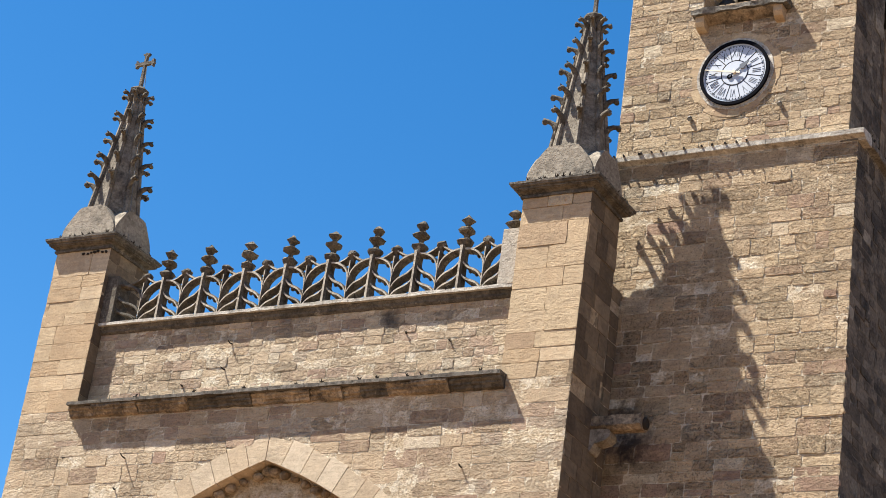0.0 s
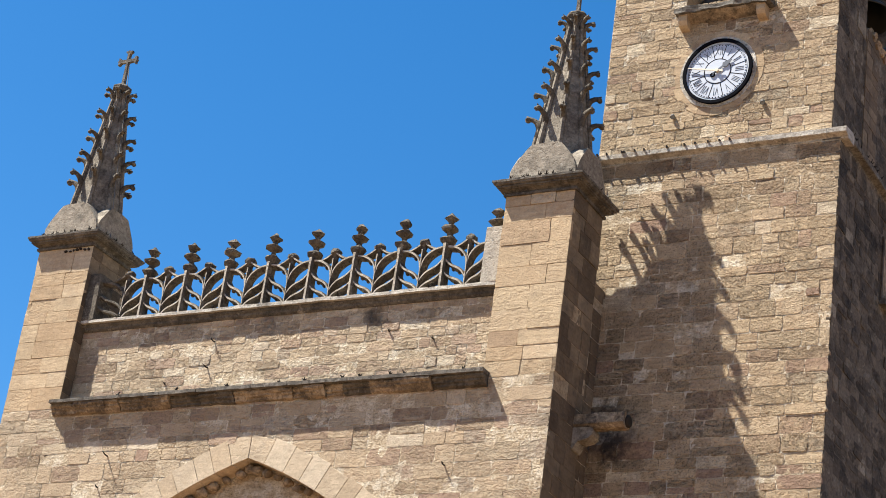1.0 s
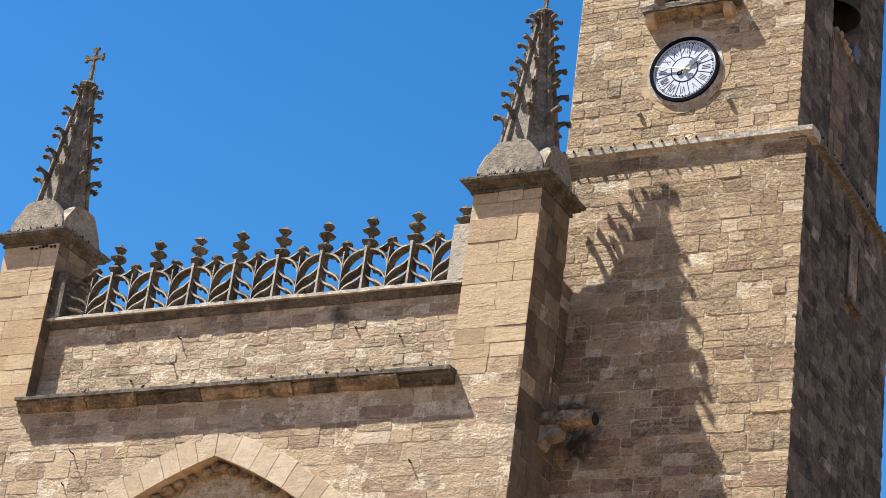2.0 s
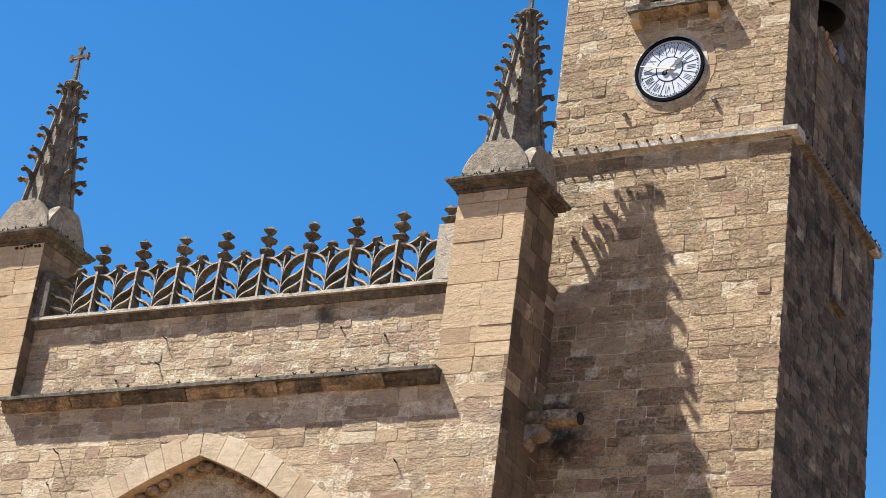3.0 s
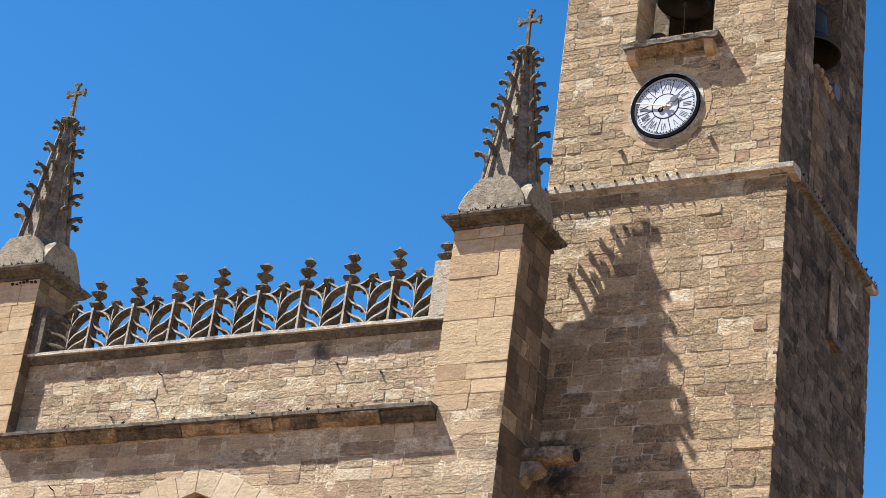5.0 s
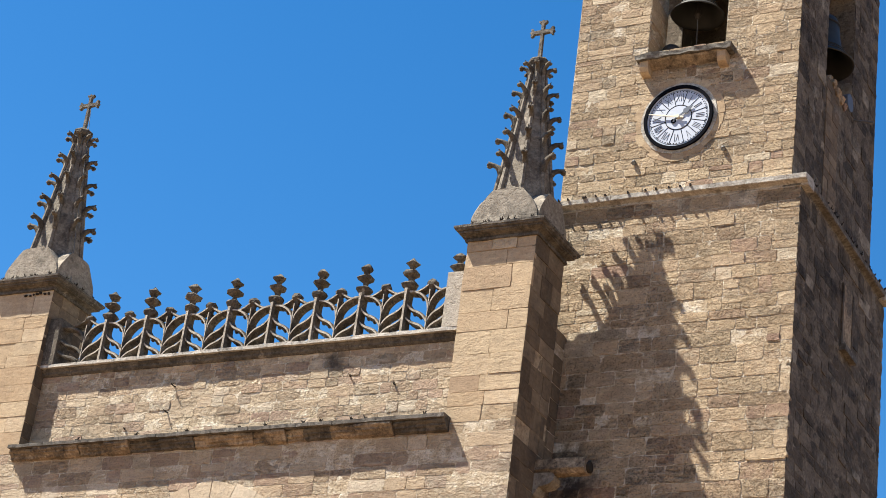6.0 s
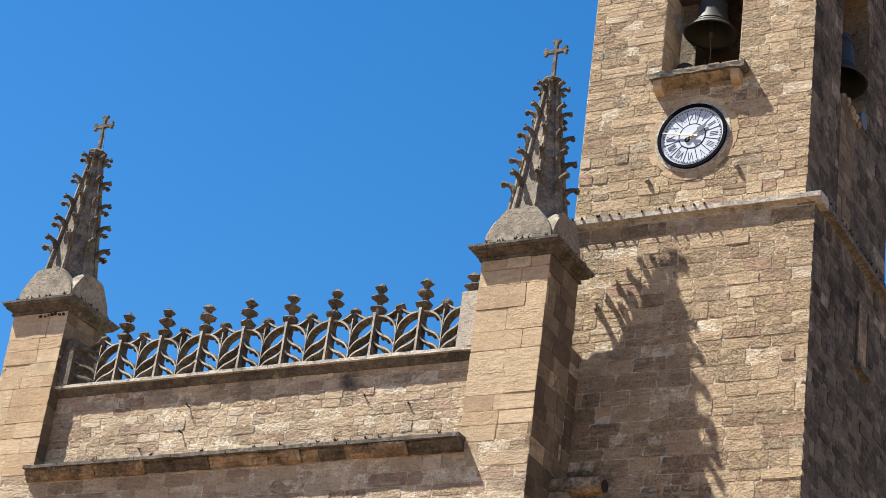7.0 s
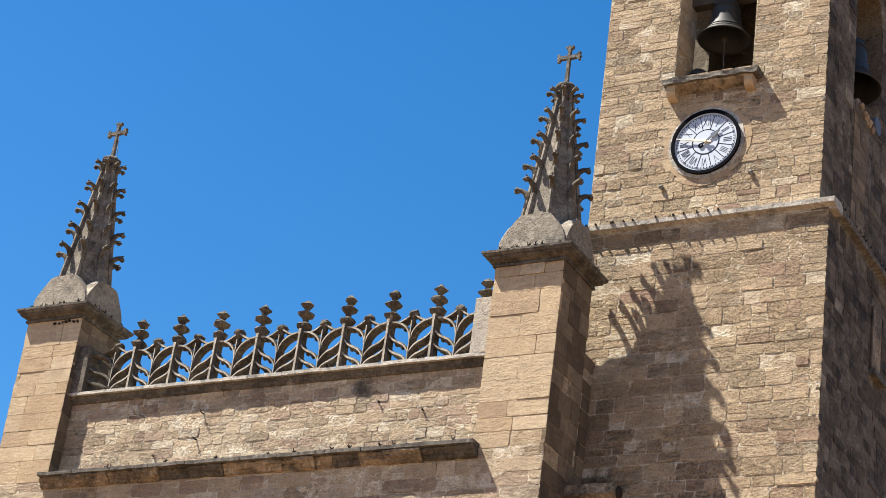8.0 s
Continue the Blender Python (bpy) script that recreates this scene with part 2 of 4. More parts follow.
def stone_pool(key, material, count, bulge, ragged):
    rng = random.Random(key)
    made = []
    for k in range(count):
        cols, rows_n = 5, 4
        seed = Vector((rng.uniform(0, 90), rng.uniform(0, 90), rng.uniform(0, 90)))
        tilt_x, tilt_z = rng.uniform(-1, 1) * bulge * 0.5, rng.uniform(-1, 1) * bulge * 0.5
        verts, faces = [], []
        for j in range(rows_n):
            for i in range(cols):
                u, v = i / (cols - 1) - 0.5, j / (rows_n - 1) - 0.5
                rim = i in (0, cols - 1) or j in (0, rows_n - 1)
                corner = i in (0, cols - 1) and j in (0, rows_n - 1)
                y = noise.noise(seed + Vector((u * 3, 0, v * 2))) * bulge * 0.4 + (tilt_x * u + tilt_z * v) * 0.6
                if corner:
                    y += bulge * 0.25
                pull = 1 - (ragged * 0.9 if corner else 0)
                u2 = u * pull + (noise.noise(seed + Vector((u * 5, 9, v * 5))) * ragged if rim else 0)
                v2 = v * pull + (noise.noise(seed + Vector((u * 5, 19, v * 5))) * ragged * 1.3 if rim else 0)
                verts.append((u2, y, v2))
        loop = [i for i in range(cols)] + [j * cols + cols - 1 for j in range(1, rows_n)] + [(rows_n - 1) * cols + i for i in range(cols - 2, -1, -1)] + [j * cols for j in range(rows_n - 2, 0, -1)]
        for j in range(rows_n - 1):
            for i in range(cols - 1):
                a = j * cols + i
                faces.append((a, a + 1, a + cols + 1, a + cols))
        base = len(verts)
        for a in loop:
            verts.append((verts[a][0], 0.09, verts[a][2]))
        edge = len(verts)
        for a in loop:
            verts.append(verts[a])
        for k2 in range(len(loop)):
            k3 = (k2 + 1) % len(loop)
            faces.append((edge + k3, edge + k2, base + k2, base + k3))
        me = bpy.data.meshes.new("stone")
        me.from_pydata(verts, [], faces)
        me.materials.append(material)
        me.polygons.foreach_set("use_smooth", [k4 < (cols - 1) * (rows_n - 1) for k4 in range(len(faces))])
        made.append((me, verts, faces))
    POOL[key] = made


stone_pool("rubble", rubble, 48, 0.013, 0.05)
stone_pool("squared", squared, 40, 0.010, 0.035)
stone_pool("crusted", crusted, 24, 0.018, 0.055)
stone_pool("ashlar", ashlar, 24, 0.006, 0.014)
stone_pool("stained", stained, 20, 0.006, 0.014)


def lay(parent, place, width, z0, z1, kind="rubble", seed=1, heights=(0.24, 0.44), lengths=(0.32, 0.95), joint=0.022, single_from=13.8, span_at=None, proud=0.0):
    """Courses of stones on a wall face. place: pose of the face's lower left corner, outward along its -y.
    span_at(z_low, z_high): the free stretches (u0, u1) of a course; stones below single_from are joined."""
    rng = random.Random(seed)
    pool = POOL[kind]
    verts, faces = [], []
    z = z0
    while z < z1 - 0.05:
        h = rng.uniform(*heights)
        if z1 - z - h < heights[0] * 0.8:
            h = z1 - z
        for a, b in (span_at(z, z + h) if span_at else [(0, width)]):
            u = a
            while u < b - 0.02:
                length = rng.uniform(*lengths) * (0.7 + 0.8 * h)
                if b - u - length < lengths[0] * 0.7:
                    length = b - u
                split = kind in ("rubble", "crusted", "squared") and h > 0.27 and length < 0.75 and rng.random() < 0.22
                cut = rng.uniform(0.4, 0.6) * h
                for zb, hb in ([(z, cut), (z + cut, h - cut)] if split else [(z, h)]):
                    me, vs, fs = pool[rng.randrange(len(pool))]
                    m = place @ Matrix.Translation((u + length / 2, -proud - (0.0 if rng.random() < 0.7 else rng.uniform(-0.014, 0.014)) - rng.uniform(-0.004, 0.004), zb + hb / 2 - z0)) @ Matrix.Diagonal((length - joint * rng.uniform(0.4, 1.3), 1, hb - joint * rng.uniform(0.4, 1.3), 1))
                    if zb + hb > single_from:
                        ob = new("stone", me)
                        ob.parent = parent
                        ob.matrix_basis = m
                    else:
                        base = len(verts)
                        verts.extend(m @ Vector(v) for v in vs)
                        faces.extend([tuple(base + i for i in f) for f in fs])
                u += length
        z += h
    if verts:
        me = bpy.data.meshes.new("lower_stones")
        me.from_pydata(verts, [], faces)
        me.materials.append({"rubble": rubble, "squared": squared, "ashlar": ashlar, "crusted": crusted, "stained": stained}[kind])
        ob = new("lower_stones", me)
        ob.parent = parent
        tagged(ob, kind="stuff")


def smear(parent, place, width, z0, z1, bed=0.009, rough=0.008, material=None, span_at=None, step=0.055):
    """Uneven pointing over the joints of a wall face: proud in some patches, washed out in others."""
    verts, faces, at = [], [], {}
    rows_n, cols = int((z1 - z0) / step), int(width / step)

    def corner(i, j):
        if (i, j) not in at:
            u, z = width * i / cols, z0 + (z1 - z0) * j / rows_n
            p = place.translation * 0.7 + Vector((u, 3.0, z))
            y = bed - rough * (noise.noise(p * 1.1) * 0.9 + noise.noise(p * 5.0) * 0.55 + noise.noise(p * 13.0) * 0.35)
            at[i, j] = len(verts)
            verts.append(place @ Vector((u, min(y, bed + 0.008), z - z0)))
        return at[i, j]

    for j in range(rows_n):
        z = z0 + (z1 - z0) * (j + 0.5) / rows_n
        free = span_at(z, z) if span_at else [(0, width)]
        for i in range(cols):
            u0, u1 = width * i / cols, width * (i + 1) / cols
            if any(a - 0.001 <= u0 and u1 <= b + 0.001 for a, b in free):
                faces.append((corner(i, j), corner(i + 1, j), corner(i + 1, j + 1), corner(i, j + 1)))
    me = bpy.data.meshes.new("pointing")
    me.from_pydata(verts, [], faces)
    me.materials.append(material or mortar)
    me.polygons.foreach_set("use_smooth", [True] * len(me.polygons))
    ob = new("pointing", me)
    ob.parent = parent


# ---- ground ----
bm = bmesh.new()
bmesh.ops.create_grid(bm, x_segments=40, y_segments=40, size=1500)
tagged(part("ground", bm, paving), "worn reddish-tan paved square in front of the church", "ground", kind="structure")

# ---- church front between the two buttresses ----
BL, BR, BW, BD = -13.77, -1.57, 1.57, 1.38
STRING_Z, LEDGE_Z, CAP_Z = 16.98, 19.07, 21.2
APEX_X, APEX_Z, ARC, LEAN_IN = -6.85, 15.45, 11.0, radians(19)
ARC_DX, ARC_Z, ARC_END = -ARC * math.sin(LEAN_IN), APEX_Z - ARC * math.cos(LEAN_IN), radians(50)
HALF = ARC_DX + ARC * math.sin(ARC_END)


def arch_z(x, extra=0.0):
    """Height of the arch at x; extra: of the line that far outside it."""
    d = abs(x - APEX_X) - ARC_DX
    r = ARC + extra
    return ARC_Z + math.sqrt(max(0.0, r * r - d * d))


front = thing("wall_front", "tan rubble sandstone church front with a pointed blind arch", "wall", kind="structure")
bm = bmesh.new()
xs = [BL + 0.03] + [APEX_X - HALF + 2 * HALF * i / 48 for i in range(49)] + [-0.03]
for i, (a, b) in enumerate(zip(xs, xs[1:])):
    inside = 0 < i < len(xs) - 2
    low_a, low_b = (arch_z(a), arch_z(b)) if inside else (0, 0)
    quad = [bm.verts.new(p) for p in ((a, 0.0065, low_a), (b, 0.0065, low_b), (b, 0.0065, 16.9), (a, 0.0065, 16.9))]
    back = [bm.verts.new((v.co.x, 0.62, v.co.z)) for v in quad]
    bm.faces.new(quad)
    bm.faces.new(back[::-1])
    bm.faces.new((quad[0], back[0], back[1], quad[1]))
    bm.faces.new((quad[2], back[2], back[3], quad[3]))
    if i in (0, len(xs) - 2):
        for j in (1, 3):
            bm.faces.new((quad[j], quad[(j + 1) % 4], back[(j + 1) % 4], back[j]))
part("mortar_bed", bm, mortar, front)
bm = bmesh.new()
box(bm, APEX_X - HALF - 0.3, APEX_X + HALF + 0.3, 0.46, 0.95, 0, 16.2)
part("arch_filling", bm, mortar, front)


def free_front(za, zb):
    x0, x1, zm, out = BL, 0.0, (za + zb) / 2, 0.56
    top = arch_z(APEX_X, out)
    if za >= top - 0.05:
        return [(0, x1 - x0)]
    r = ARC + out
    d = ARC_DX + math.sqrt(max(0, r * r - (max(zm, ARC_Z) - ARC_Z) ** 2)) if zm > ARC_Z + r * math.cos(ARC_END) else HALF
    d = min(max(d, 0.1), HALF + out)
    return [(0, APEX_X - d - x0), (APEX_X + d - x0, x1 - x0)]


lay(front, pose(BL, 0, 0), 13.77, 0.0, 16.86, "squared", 5, span_at=free_front, heights=(0.22, 0.42), lengths=(0.34, 0.95), joint=0.020)
smear(front, pose(BL, 0, 13.0), 13.77, 13.0, 16.86, 0.006, span_at=free_front)
lay(front, pose(APEX_X - HALF, 0.45, 0), 2 * HALF, 9.0, 16.0, seed=6, single_from=13.4, heights=(0.24, 0.4), lengths=(0.3, 0.7))
# voussoirs of the pointed arch
for side in (-1, 1):
    rng = random.Random(40 + side)
    a = LEAN_IN
    first = True
    while a < ARC_END:
        step = rng.uniform(0.36, 0.56) / ARC
        bm = bmesh.new()
        depth = rng.uniform(0.52, 0.66)
        ring = []
        for ang, r in ((a + 0.0004, ARC), (a + step - 0.0004, ARC), (a + step - 0.0004, ARC + depth), (a + 0.0004, ARC + depth)):
            x = ARC_DX + r * math.sin(ang)
            if first and ang == a + 0.0004:
                x = 0.008
            ring.append((APEX_X + side * x, ARC_Z + r * math.cos(ang)))
        lift = rng.uniform(0.012, 0.02)
        loft(bm, [[(x, y, z) for x, z in ring] for y in (-lift + 0.006, 0.20, 0.44)])
        bmesh.ops.bevel(bm, geom=[e for e in bm.edges if max(v.co.y for v in e.verts) < 0.02], offset=0.004, segments=1, affect="EDGES")
        part("voussoir", bm, pale_ashlar, front)
        a += step
        first = False
    # a row of worn knobs under the arch
    a = LEAN_IN + 0.012
    while a < ARC_END:
        bm = bmesh.new()
        r = ARC - rng.uniform(0.08, 0.13)
        x, z = APEX_X + side * (ARC_DX + r * math.sin(a)), ARC_Z + r * math.cos(a)
        ball(bm, (x, 0.30, z), rng.uniform(0.08, 0.14), (1.15, 1.0, rng.uniform(0.7, 1.0)))
        rough_up(bm, 0.03, 7)
        part("knob", bm, moulded, front, "worn carved stone knob", smooth=True)
        a += rng.uniform(0.24, 0.38) / ARC

# string course
string_course = thing("string_course", "moulded stone ledge with blackened top slabs on the church front", "ledge")
rng = random.Random(3)
x, end = -12.26, -1.43
while x < end - 0.1:
    length = min(rng.uniform(0.8, 1.5), end - x)
    if end - x - length < 0.5:
        length = end - x
    bm = bmesh.new()
    slab(bm, x + 0.006, x + length - 0.006, -0.285 - rng.uniform(0, 0.012), 0.27, STRING_Z - 0.075, STRING_Z + rng.uniform(-0.008, 0.012), 0.011, 0.12)
    part("slab", bm, blackened, string_course, "blackened top slab")
    x += length
x = -12.26
while x < end - 0.05:
    length = min(rng.uniform(0.28, 0.85), end - x)
    if end - x - length < 0.25:
        length = end - x
    worn = rng.uniform(-0.012, 0.02) if rng.random() < 0.6 else rng.uniform(0.03, 0.11)
    bm = bmesh.new()
    run(bm, [(0.05, STRING_Z - 0.075), (-0.255 + worn, STRING_Z - 0.077), (-0.26 + worn, STRING_Z - 0.125), (-0.235 + worn, STRING_Z - 0.15), (-0.20 + worn, STRING_Z - 0.165), (-0.195 + worn, STRING_Z - 0.20), (-0.15 + worn, STRING_Z - 0.225), (-0.11 + worn * 0.6, STRING_Z - 0.27), (-0.04, STRING_Z - 0.30 + worn * 0.3), (0.05, STRING_Z - 0.31)], x + 0.004, x + length - 0.004, 0.03, 0.07)
    part("moulding", bm, (moulded, moulded, weathered, moulded)[rng.randrange(4)], string_course)
    x += length

# recessed wall above it
parapet = thing("wall_parapet", "recessed rubble sandstone parapet wall below the balustrade", "wall", kind="structure")
bm = bmesh.new()
box(bm, BL + BW - 0.05, BR + 0.05, 0.3165, 0.9, 16.4, LEDGE_Z - 0.25)
part("mortar_bed", bm, mortar, parapet)
lay(parapet, pose(BL + BW, 0.31, 16.88), BR - BL - BW, 16.88, LEDGE_Z - 0.23, "squared", 11, heights=(0.19, 0.34), lengths=(0.26, 0.75), joint=0.022)
smear(parapet, pose(BL + BW, 0.31, 16.88), BR - BL - BW, 16.88, LEDGE_Z - 0.23, 0.006)
ledge = thing("parapet_ledge", "pale weathered stone ledge carrying the balustrade", "ledge")
x = BL + BW
while x < BR - 0.05:
    length = min(rng.uniform(0.9, 1.6), BR - x)
    if BR - x - length < 0.5:
        length = BR - x
    bm = bmesh.new()
    slab(bm, x + 0.004, x + length - 0.004, 0.125, 0.86, LEDGE_Z - 0.075, LEDGE_Z + rng.uniform(-0.006, 0.01), 0.012, 0.12)
    part("slab", bm, grey_slab, ledge, "pale lichen-covered slab")
    bm = bmesh.new()
    run(bm, [(0.36, LEDGE_Z - 0.075), (0.20, LEDGE_Z - 0.077), (0.205, LEDGE_Z - 0.125), (0.235, LEDGE_Z - 0.15), (0.245, LEDGE_Z - 0.20), (0.29, LEDGE_Z - 0.24), (0.36, LEDGE_Z - 0.24)], x + 0.003, x + length - 0.003, 0.006, 0.2)
    part("moulding", bm, weathered, ledge)
    x += length

# short wall between buttress and tower
link_wall = thing("wall_link", "short sandstone wall joining the buttress to the tower", "wall", kind="structure")
bm = bmesh.new()
box(bm, -1.3, -0.16, 1.36, 2.16, 0, 19.6)
part("mortar_bed", bm, mortar, link_wall)
# dark stones stand in for the deep shade between buttress and tower
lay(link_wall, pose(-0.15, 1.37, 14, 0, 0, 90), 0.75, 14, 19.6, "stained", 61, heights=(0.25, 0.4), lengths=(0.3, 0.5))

# nave behind, closed above
bm = bmesh.new()
box(bm, BL + 0.25, -0.97, 0.9, 30, 0, 17.6)
tagged(part("nave", bm, mortar), "plain sandstone church nave behind the front", "building", kind="structure")

# ---- buttresses and pinnacles ----


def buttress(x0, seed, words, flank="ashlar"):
    b = thing("buttress", words, "buttress", "corner buttresses of the front", "structure")
    bm = bmesh.new()
    box(bm, x0 + 0.011, x0 + BW - 0.012, 0.011, BD - 0.010, 0, CAP_Z - 0.25)
    part("core", bm, tight_mortar, b)
    top = CAP_Z - 0.27
    lay(b, pose(x0, 0, STRING_Z - 0.1), BW, STRING_Z - 0.1, top, "ashlar", seed, (0.26, 0.56), (0.4, 1.15), 0.010)
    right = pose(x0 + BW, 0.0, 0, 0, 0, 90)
    # flank stones darker than the front, to carry the flank's shade
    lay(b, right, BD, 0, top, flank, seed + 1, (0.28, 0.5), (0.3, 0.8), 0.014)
    left = pose(x0, BD, STRING_Z - 0.1, 0, 0, -90)
    lay(b, left, BD, STRING_Z - 0.1, top, "ashlar", seed + 2, (0.3, 0.5), (0.4, 0.8), 0.014)
    back = pose(x0 + BW, BD, STRING_Z - 0.1, 0, 0, 180)
    lay(b, back, BW, STRING_Z - 0.1, top, "ashlar", seed + 3, (0.3, 0.5), (0.5, 0.9), 0.014)


def crocket_mesh():
    """A leaf hook, one unit long, growing out along +x and curling up."""
    bm = bmesh.new()
    tube(bm, [(-0.12, 0, -1.15), (0.03, 0, -0.8), (0.10, 0, -0.45), (0.26, 0, -0.16), (0.52, 0, 0.02), (0.80, 0, 0.07), (0.98, 0, -0.02)], [0.14, 0.22, 0.25, 0.22, 0.19, 0.21, 0.12], 8)
    ball(bm, (0.87, 0.14, -0.02), 0.19, (1, 0.9, 0.9), 8, 6)
    ball(bm, (0.87, -0.14, -0.02), 0.19, (1, 0.9, 0.9), 8, 6)
    tube(bm, [(0.78, 0, 0.10), (0.88, 0, 0.24), (1.0, 0, 0.29)], [0.10, 0.07, 0.03], 5)
    rough_up(bm, 0.035, 3)
    me = bpy.data.meshes.new("crocket")
    bmesh.ops.recalc_face_normals(bm, faces=bm.faces)
    bm.to_mesh(me)
    bm.free()
    me.materials.append(weathered)
    me.polygons.foreach_set("use_smooth", [True] * len(me.polygons))
    return me


CROCKET = crocket_mesh()


def pinnacle(cx, words, seed):
    p = thing("pinnacle", words, "pinnacle", "pinnacles of the church front")
    cy, half, hy = BD / 2, BW / 2, BD / 2
    rng = random.Random(seed)

    # moulded cap: moulding, blackened top slab, pale weathering slope
    for name, mat, prof, words2 in (
        ("cap_moulding", weathered, ((-0.30, 0.0), (-0.298, 0.045), (-0.245, 0.05), (-0.24, 0.02), (-0.222, 0.02), (-0.20, 0.04), (-0.175, 0.085), (-0.165, 0.13), (-0.145, 0.135), (-0.143, 0.165), (-0.105, 0.17), (-0.10, 0.10)), "moulded square cornice"),
        ("cap_slab", blackened, ((-0.102, 0.08), (-0.10, 0.185), (-0.085, 0.215), (-0.05, 0.222), (-0.048, 0.24), (0.0, 0.245), (0.004, 0.1)), "blackened top slab"),
        ("cap_slope", spire_stone, ((0.0, 0.205), (0.03, 0.19), (0.13, 0.0), (0.14, -0.1)), "pale sloping top"),
    ):
        bm = bmesh.new()
        rings = []
        for z, o in prof:
            a, b = half + o, hy + o
            ring = []
            for (ax, ay), (bx, by) in zip(((-a, -b), (a, -b), (a, b), (-a, b)), ((a, -b), (a, b), (-a, b), (-a, -b))):
                for k in range(18):
                    q = Vector((cx + ax + (bx - ax) * k / 18, cy + ay + (by - ay) * k / 18, CAP_Z + z))
                    ring.append(q + noise.noise_vector(q * 6) * 0.009 + noise.noise_vector(q * 17) * 0.007)
            rings.append(ring)
        loft(bm, rings)
        part(name, bm, mat, p, words2)

    # base with four round-shouldered gables
    bm = bmesh.new()
    outline = [(-0.745, 0), (-0.75, 0.15), (-0.74, 0.28), (-0.67, 0.42), (-0.55, 0.59), (-0.44, 0.74), (-0.36, 0.83), (-0.24, 0.86)]
    outline = outline + [(-u, v) for u, v in outline[::-1]]
    for turn, reach, narrow in ((0, 0.72, 1.0), (90, 0.778, 0.92)):
        m = pose(cx, cy, CAP_Z + 0.005, 0, 0, turn)
        rows = []
        for depth in (-reach, -0.4, 0, 0.4, reach):
            rows.append([m @ Vector((u * narrow, depth, v)) + noise.noise_vector(Vector((u * 3 + cx, depth * 3, v * 3))) * 0.008 for u, v in outline])
        loft(bm, rows)
    part("gabled_base", bm, spire_stone, p, "pale stone base with rounded gables")

    # eight-sided spire with ribs
    z0, z1, r0, r1 = CAP_Z + 0.55, CAP_Z + 4.22, 0.66, 0.135
    bm = bmesh.new()
    rings = []
    for i in range(9):
        f = i / 8
        r = r0 + (r1 - r0) * f
        rings.append([(cx + r * math.cos(radians(22.5 + 45 * k)), cy + r * math.sin(radians(22.5 + 45 * k)), z0 + (z1 - z0) * f) for k in range(8)])
    loft(bm, rings)
    part("spire", bm, dark_spire, p)
    for k in range(8):
        ang = radians(22.5 + 45 * k)
        out = Vector((math.cos(ang), math.sin(ang), 0))
        bm = bmesh.new()
        tube(bm, [Vector((cx, cy, z0 + (z1 - z0) * f)) + out * (r0 + (r1 - r0) * f + 0.012) for f in (0.0, 0.25, 0.5, 0.75, 1.0)], [0.06, 0.055, 0.05, 0.045, 0.04], 6)
        rib = part("rib", bm, dark_spire, p)
        for tier in range(5):
            z = CAP_Z + 1.72 + 0.61 * tier
            f = (z - z0) / (z1 - z0)
            size = 0.335 - 0.02 * tier
            m = Matrix.Translation(Vector((cx, cy, z)) + out * (r0 + (r1 - r0) * f)) @ Matrix.Rotation(ang + rng.uniform(-0.06, 0.06), 4, "Z") @ Matrix.Rotation(rng.uniform(-0.12, 0.1), 4, "Y") @ Matrix.Diagonal((size, size * 0.8, size * rng.uniform(0.85, 1.05), 1))
            ob = new("crocket", CROCKET)
            ob.parent = rib
            ob.matrix_basis = m
    # finial knob and iron cross
    bm = bmesh.new()
    rings = []
    for z, r in ((-0.2, 0.10), (-0.1, 0.15), (0.02, 0.235), (0.08, 0.24), (0.13, 0.19), (0.2, 0.06)):
        rings.append([(cx + r * math.cos(radians(22.5 + 45 * k)), cy + r * math.sin(radians(22.5 + 45 * k)), CAP_Z + 4.27 + z) for k in range(8)])
    loft(bm, rings)
    rough_up(bm, 0.012, 8)
    part("finial", bm, weathered, p, "flared stone finial")
    bm = bmesh.new()
    zc, base = CAP_Z + 5.13, CAP_Z + 4.42
    flat = [(-0.04, base), (-0.03, zc - 0.05), (-0.19, zc - 0.04), (-0.225, zc - 0.095), (-0.27, zc - 0.10), (-0.262, zc - 0.04), (-0.295, zc), (-0.262, zc + 0.04), (-0.27, zc + 0.10), (-0.225, zc + 0.095), (-0.19, zc + 0.035), (-0.03, zc + 0.04), (-0.035, zc + 0.2), (-0.09, zc + 0.235), (-0.095, zc + 0.28), (-0.04, zc + 0.27), (0, zc + 0.305)]
    flat = flat + [(-x, z) for x, z in flat[-2::-1]]
    loft(bm, [[(cx + x, y, z) for x, z in flat] for y in (cy - 0.04, cy + 0.04)])
    part("cross", bm, blackened, p, "dark flared stone cross")


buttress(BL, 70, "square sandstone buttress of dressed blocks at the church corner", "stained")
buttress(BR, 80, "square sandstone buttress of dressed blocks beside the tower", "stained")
pinnacle(BL + BW / 2, "crocketed grey stone spire with cross on the corner buttress", 1)
pinnacle(BR + BW / 2, "crocketed grey stone spire with cross beside the tower", 2)

# lightning conductor down one pinnacle
bm = bmesh.new()
tube(bm, [(BL + BW / 2 + 0.03, BD / 2, 26.4), (BL + BW / 2 + 0.26, 0.6, 25.2), (BL + BW / 2 + 0.42, 0.55, 24.1), (BL + BW / 2 + 0.62, 0.5, 22.6), (BL + BW / 2 + 0.80, 0.5, 21.3)], 0.009, 5)
tagged(part("lightning_cable", bm, lead), "thin grey lightning cable down the stone spire", "cable")

# ---- balustrade ----
PITCH, FIRST, BY0, BY1, BH = 1.096, -10.65, 0.20, 0.41, 1.76
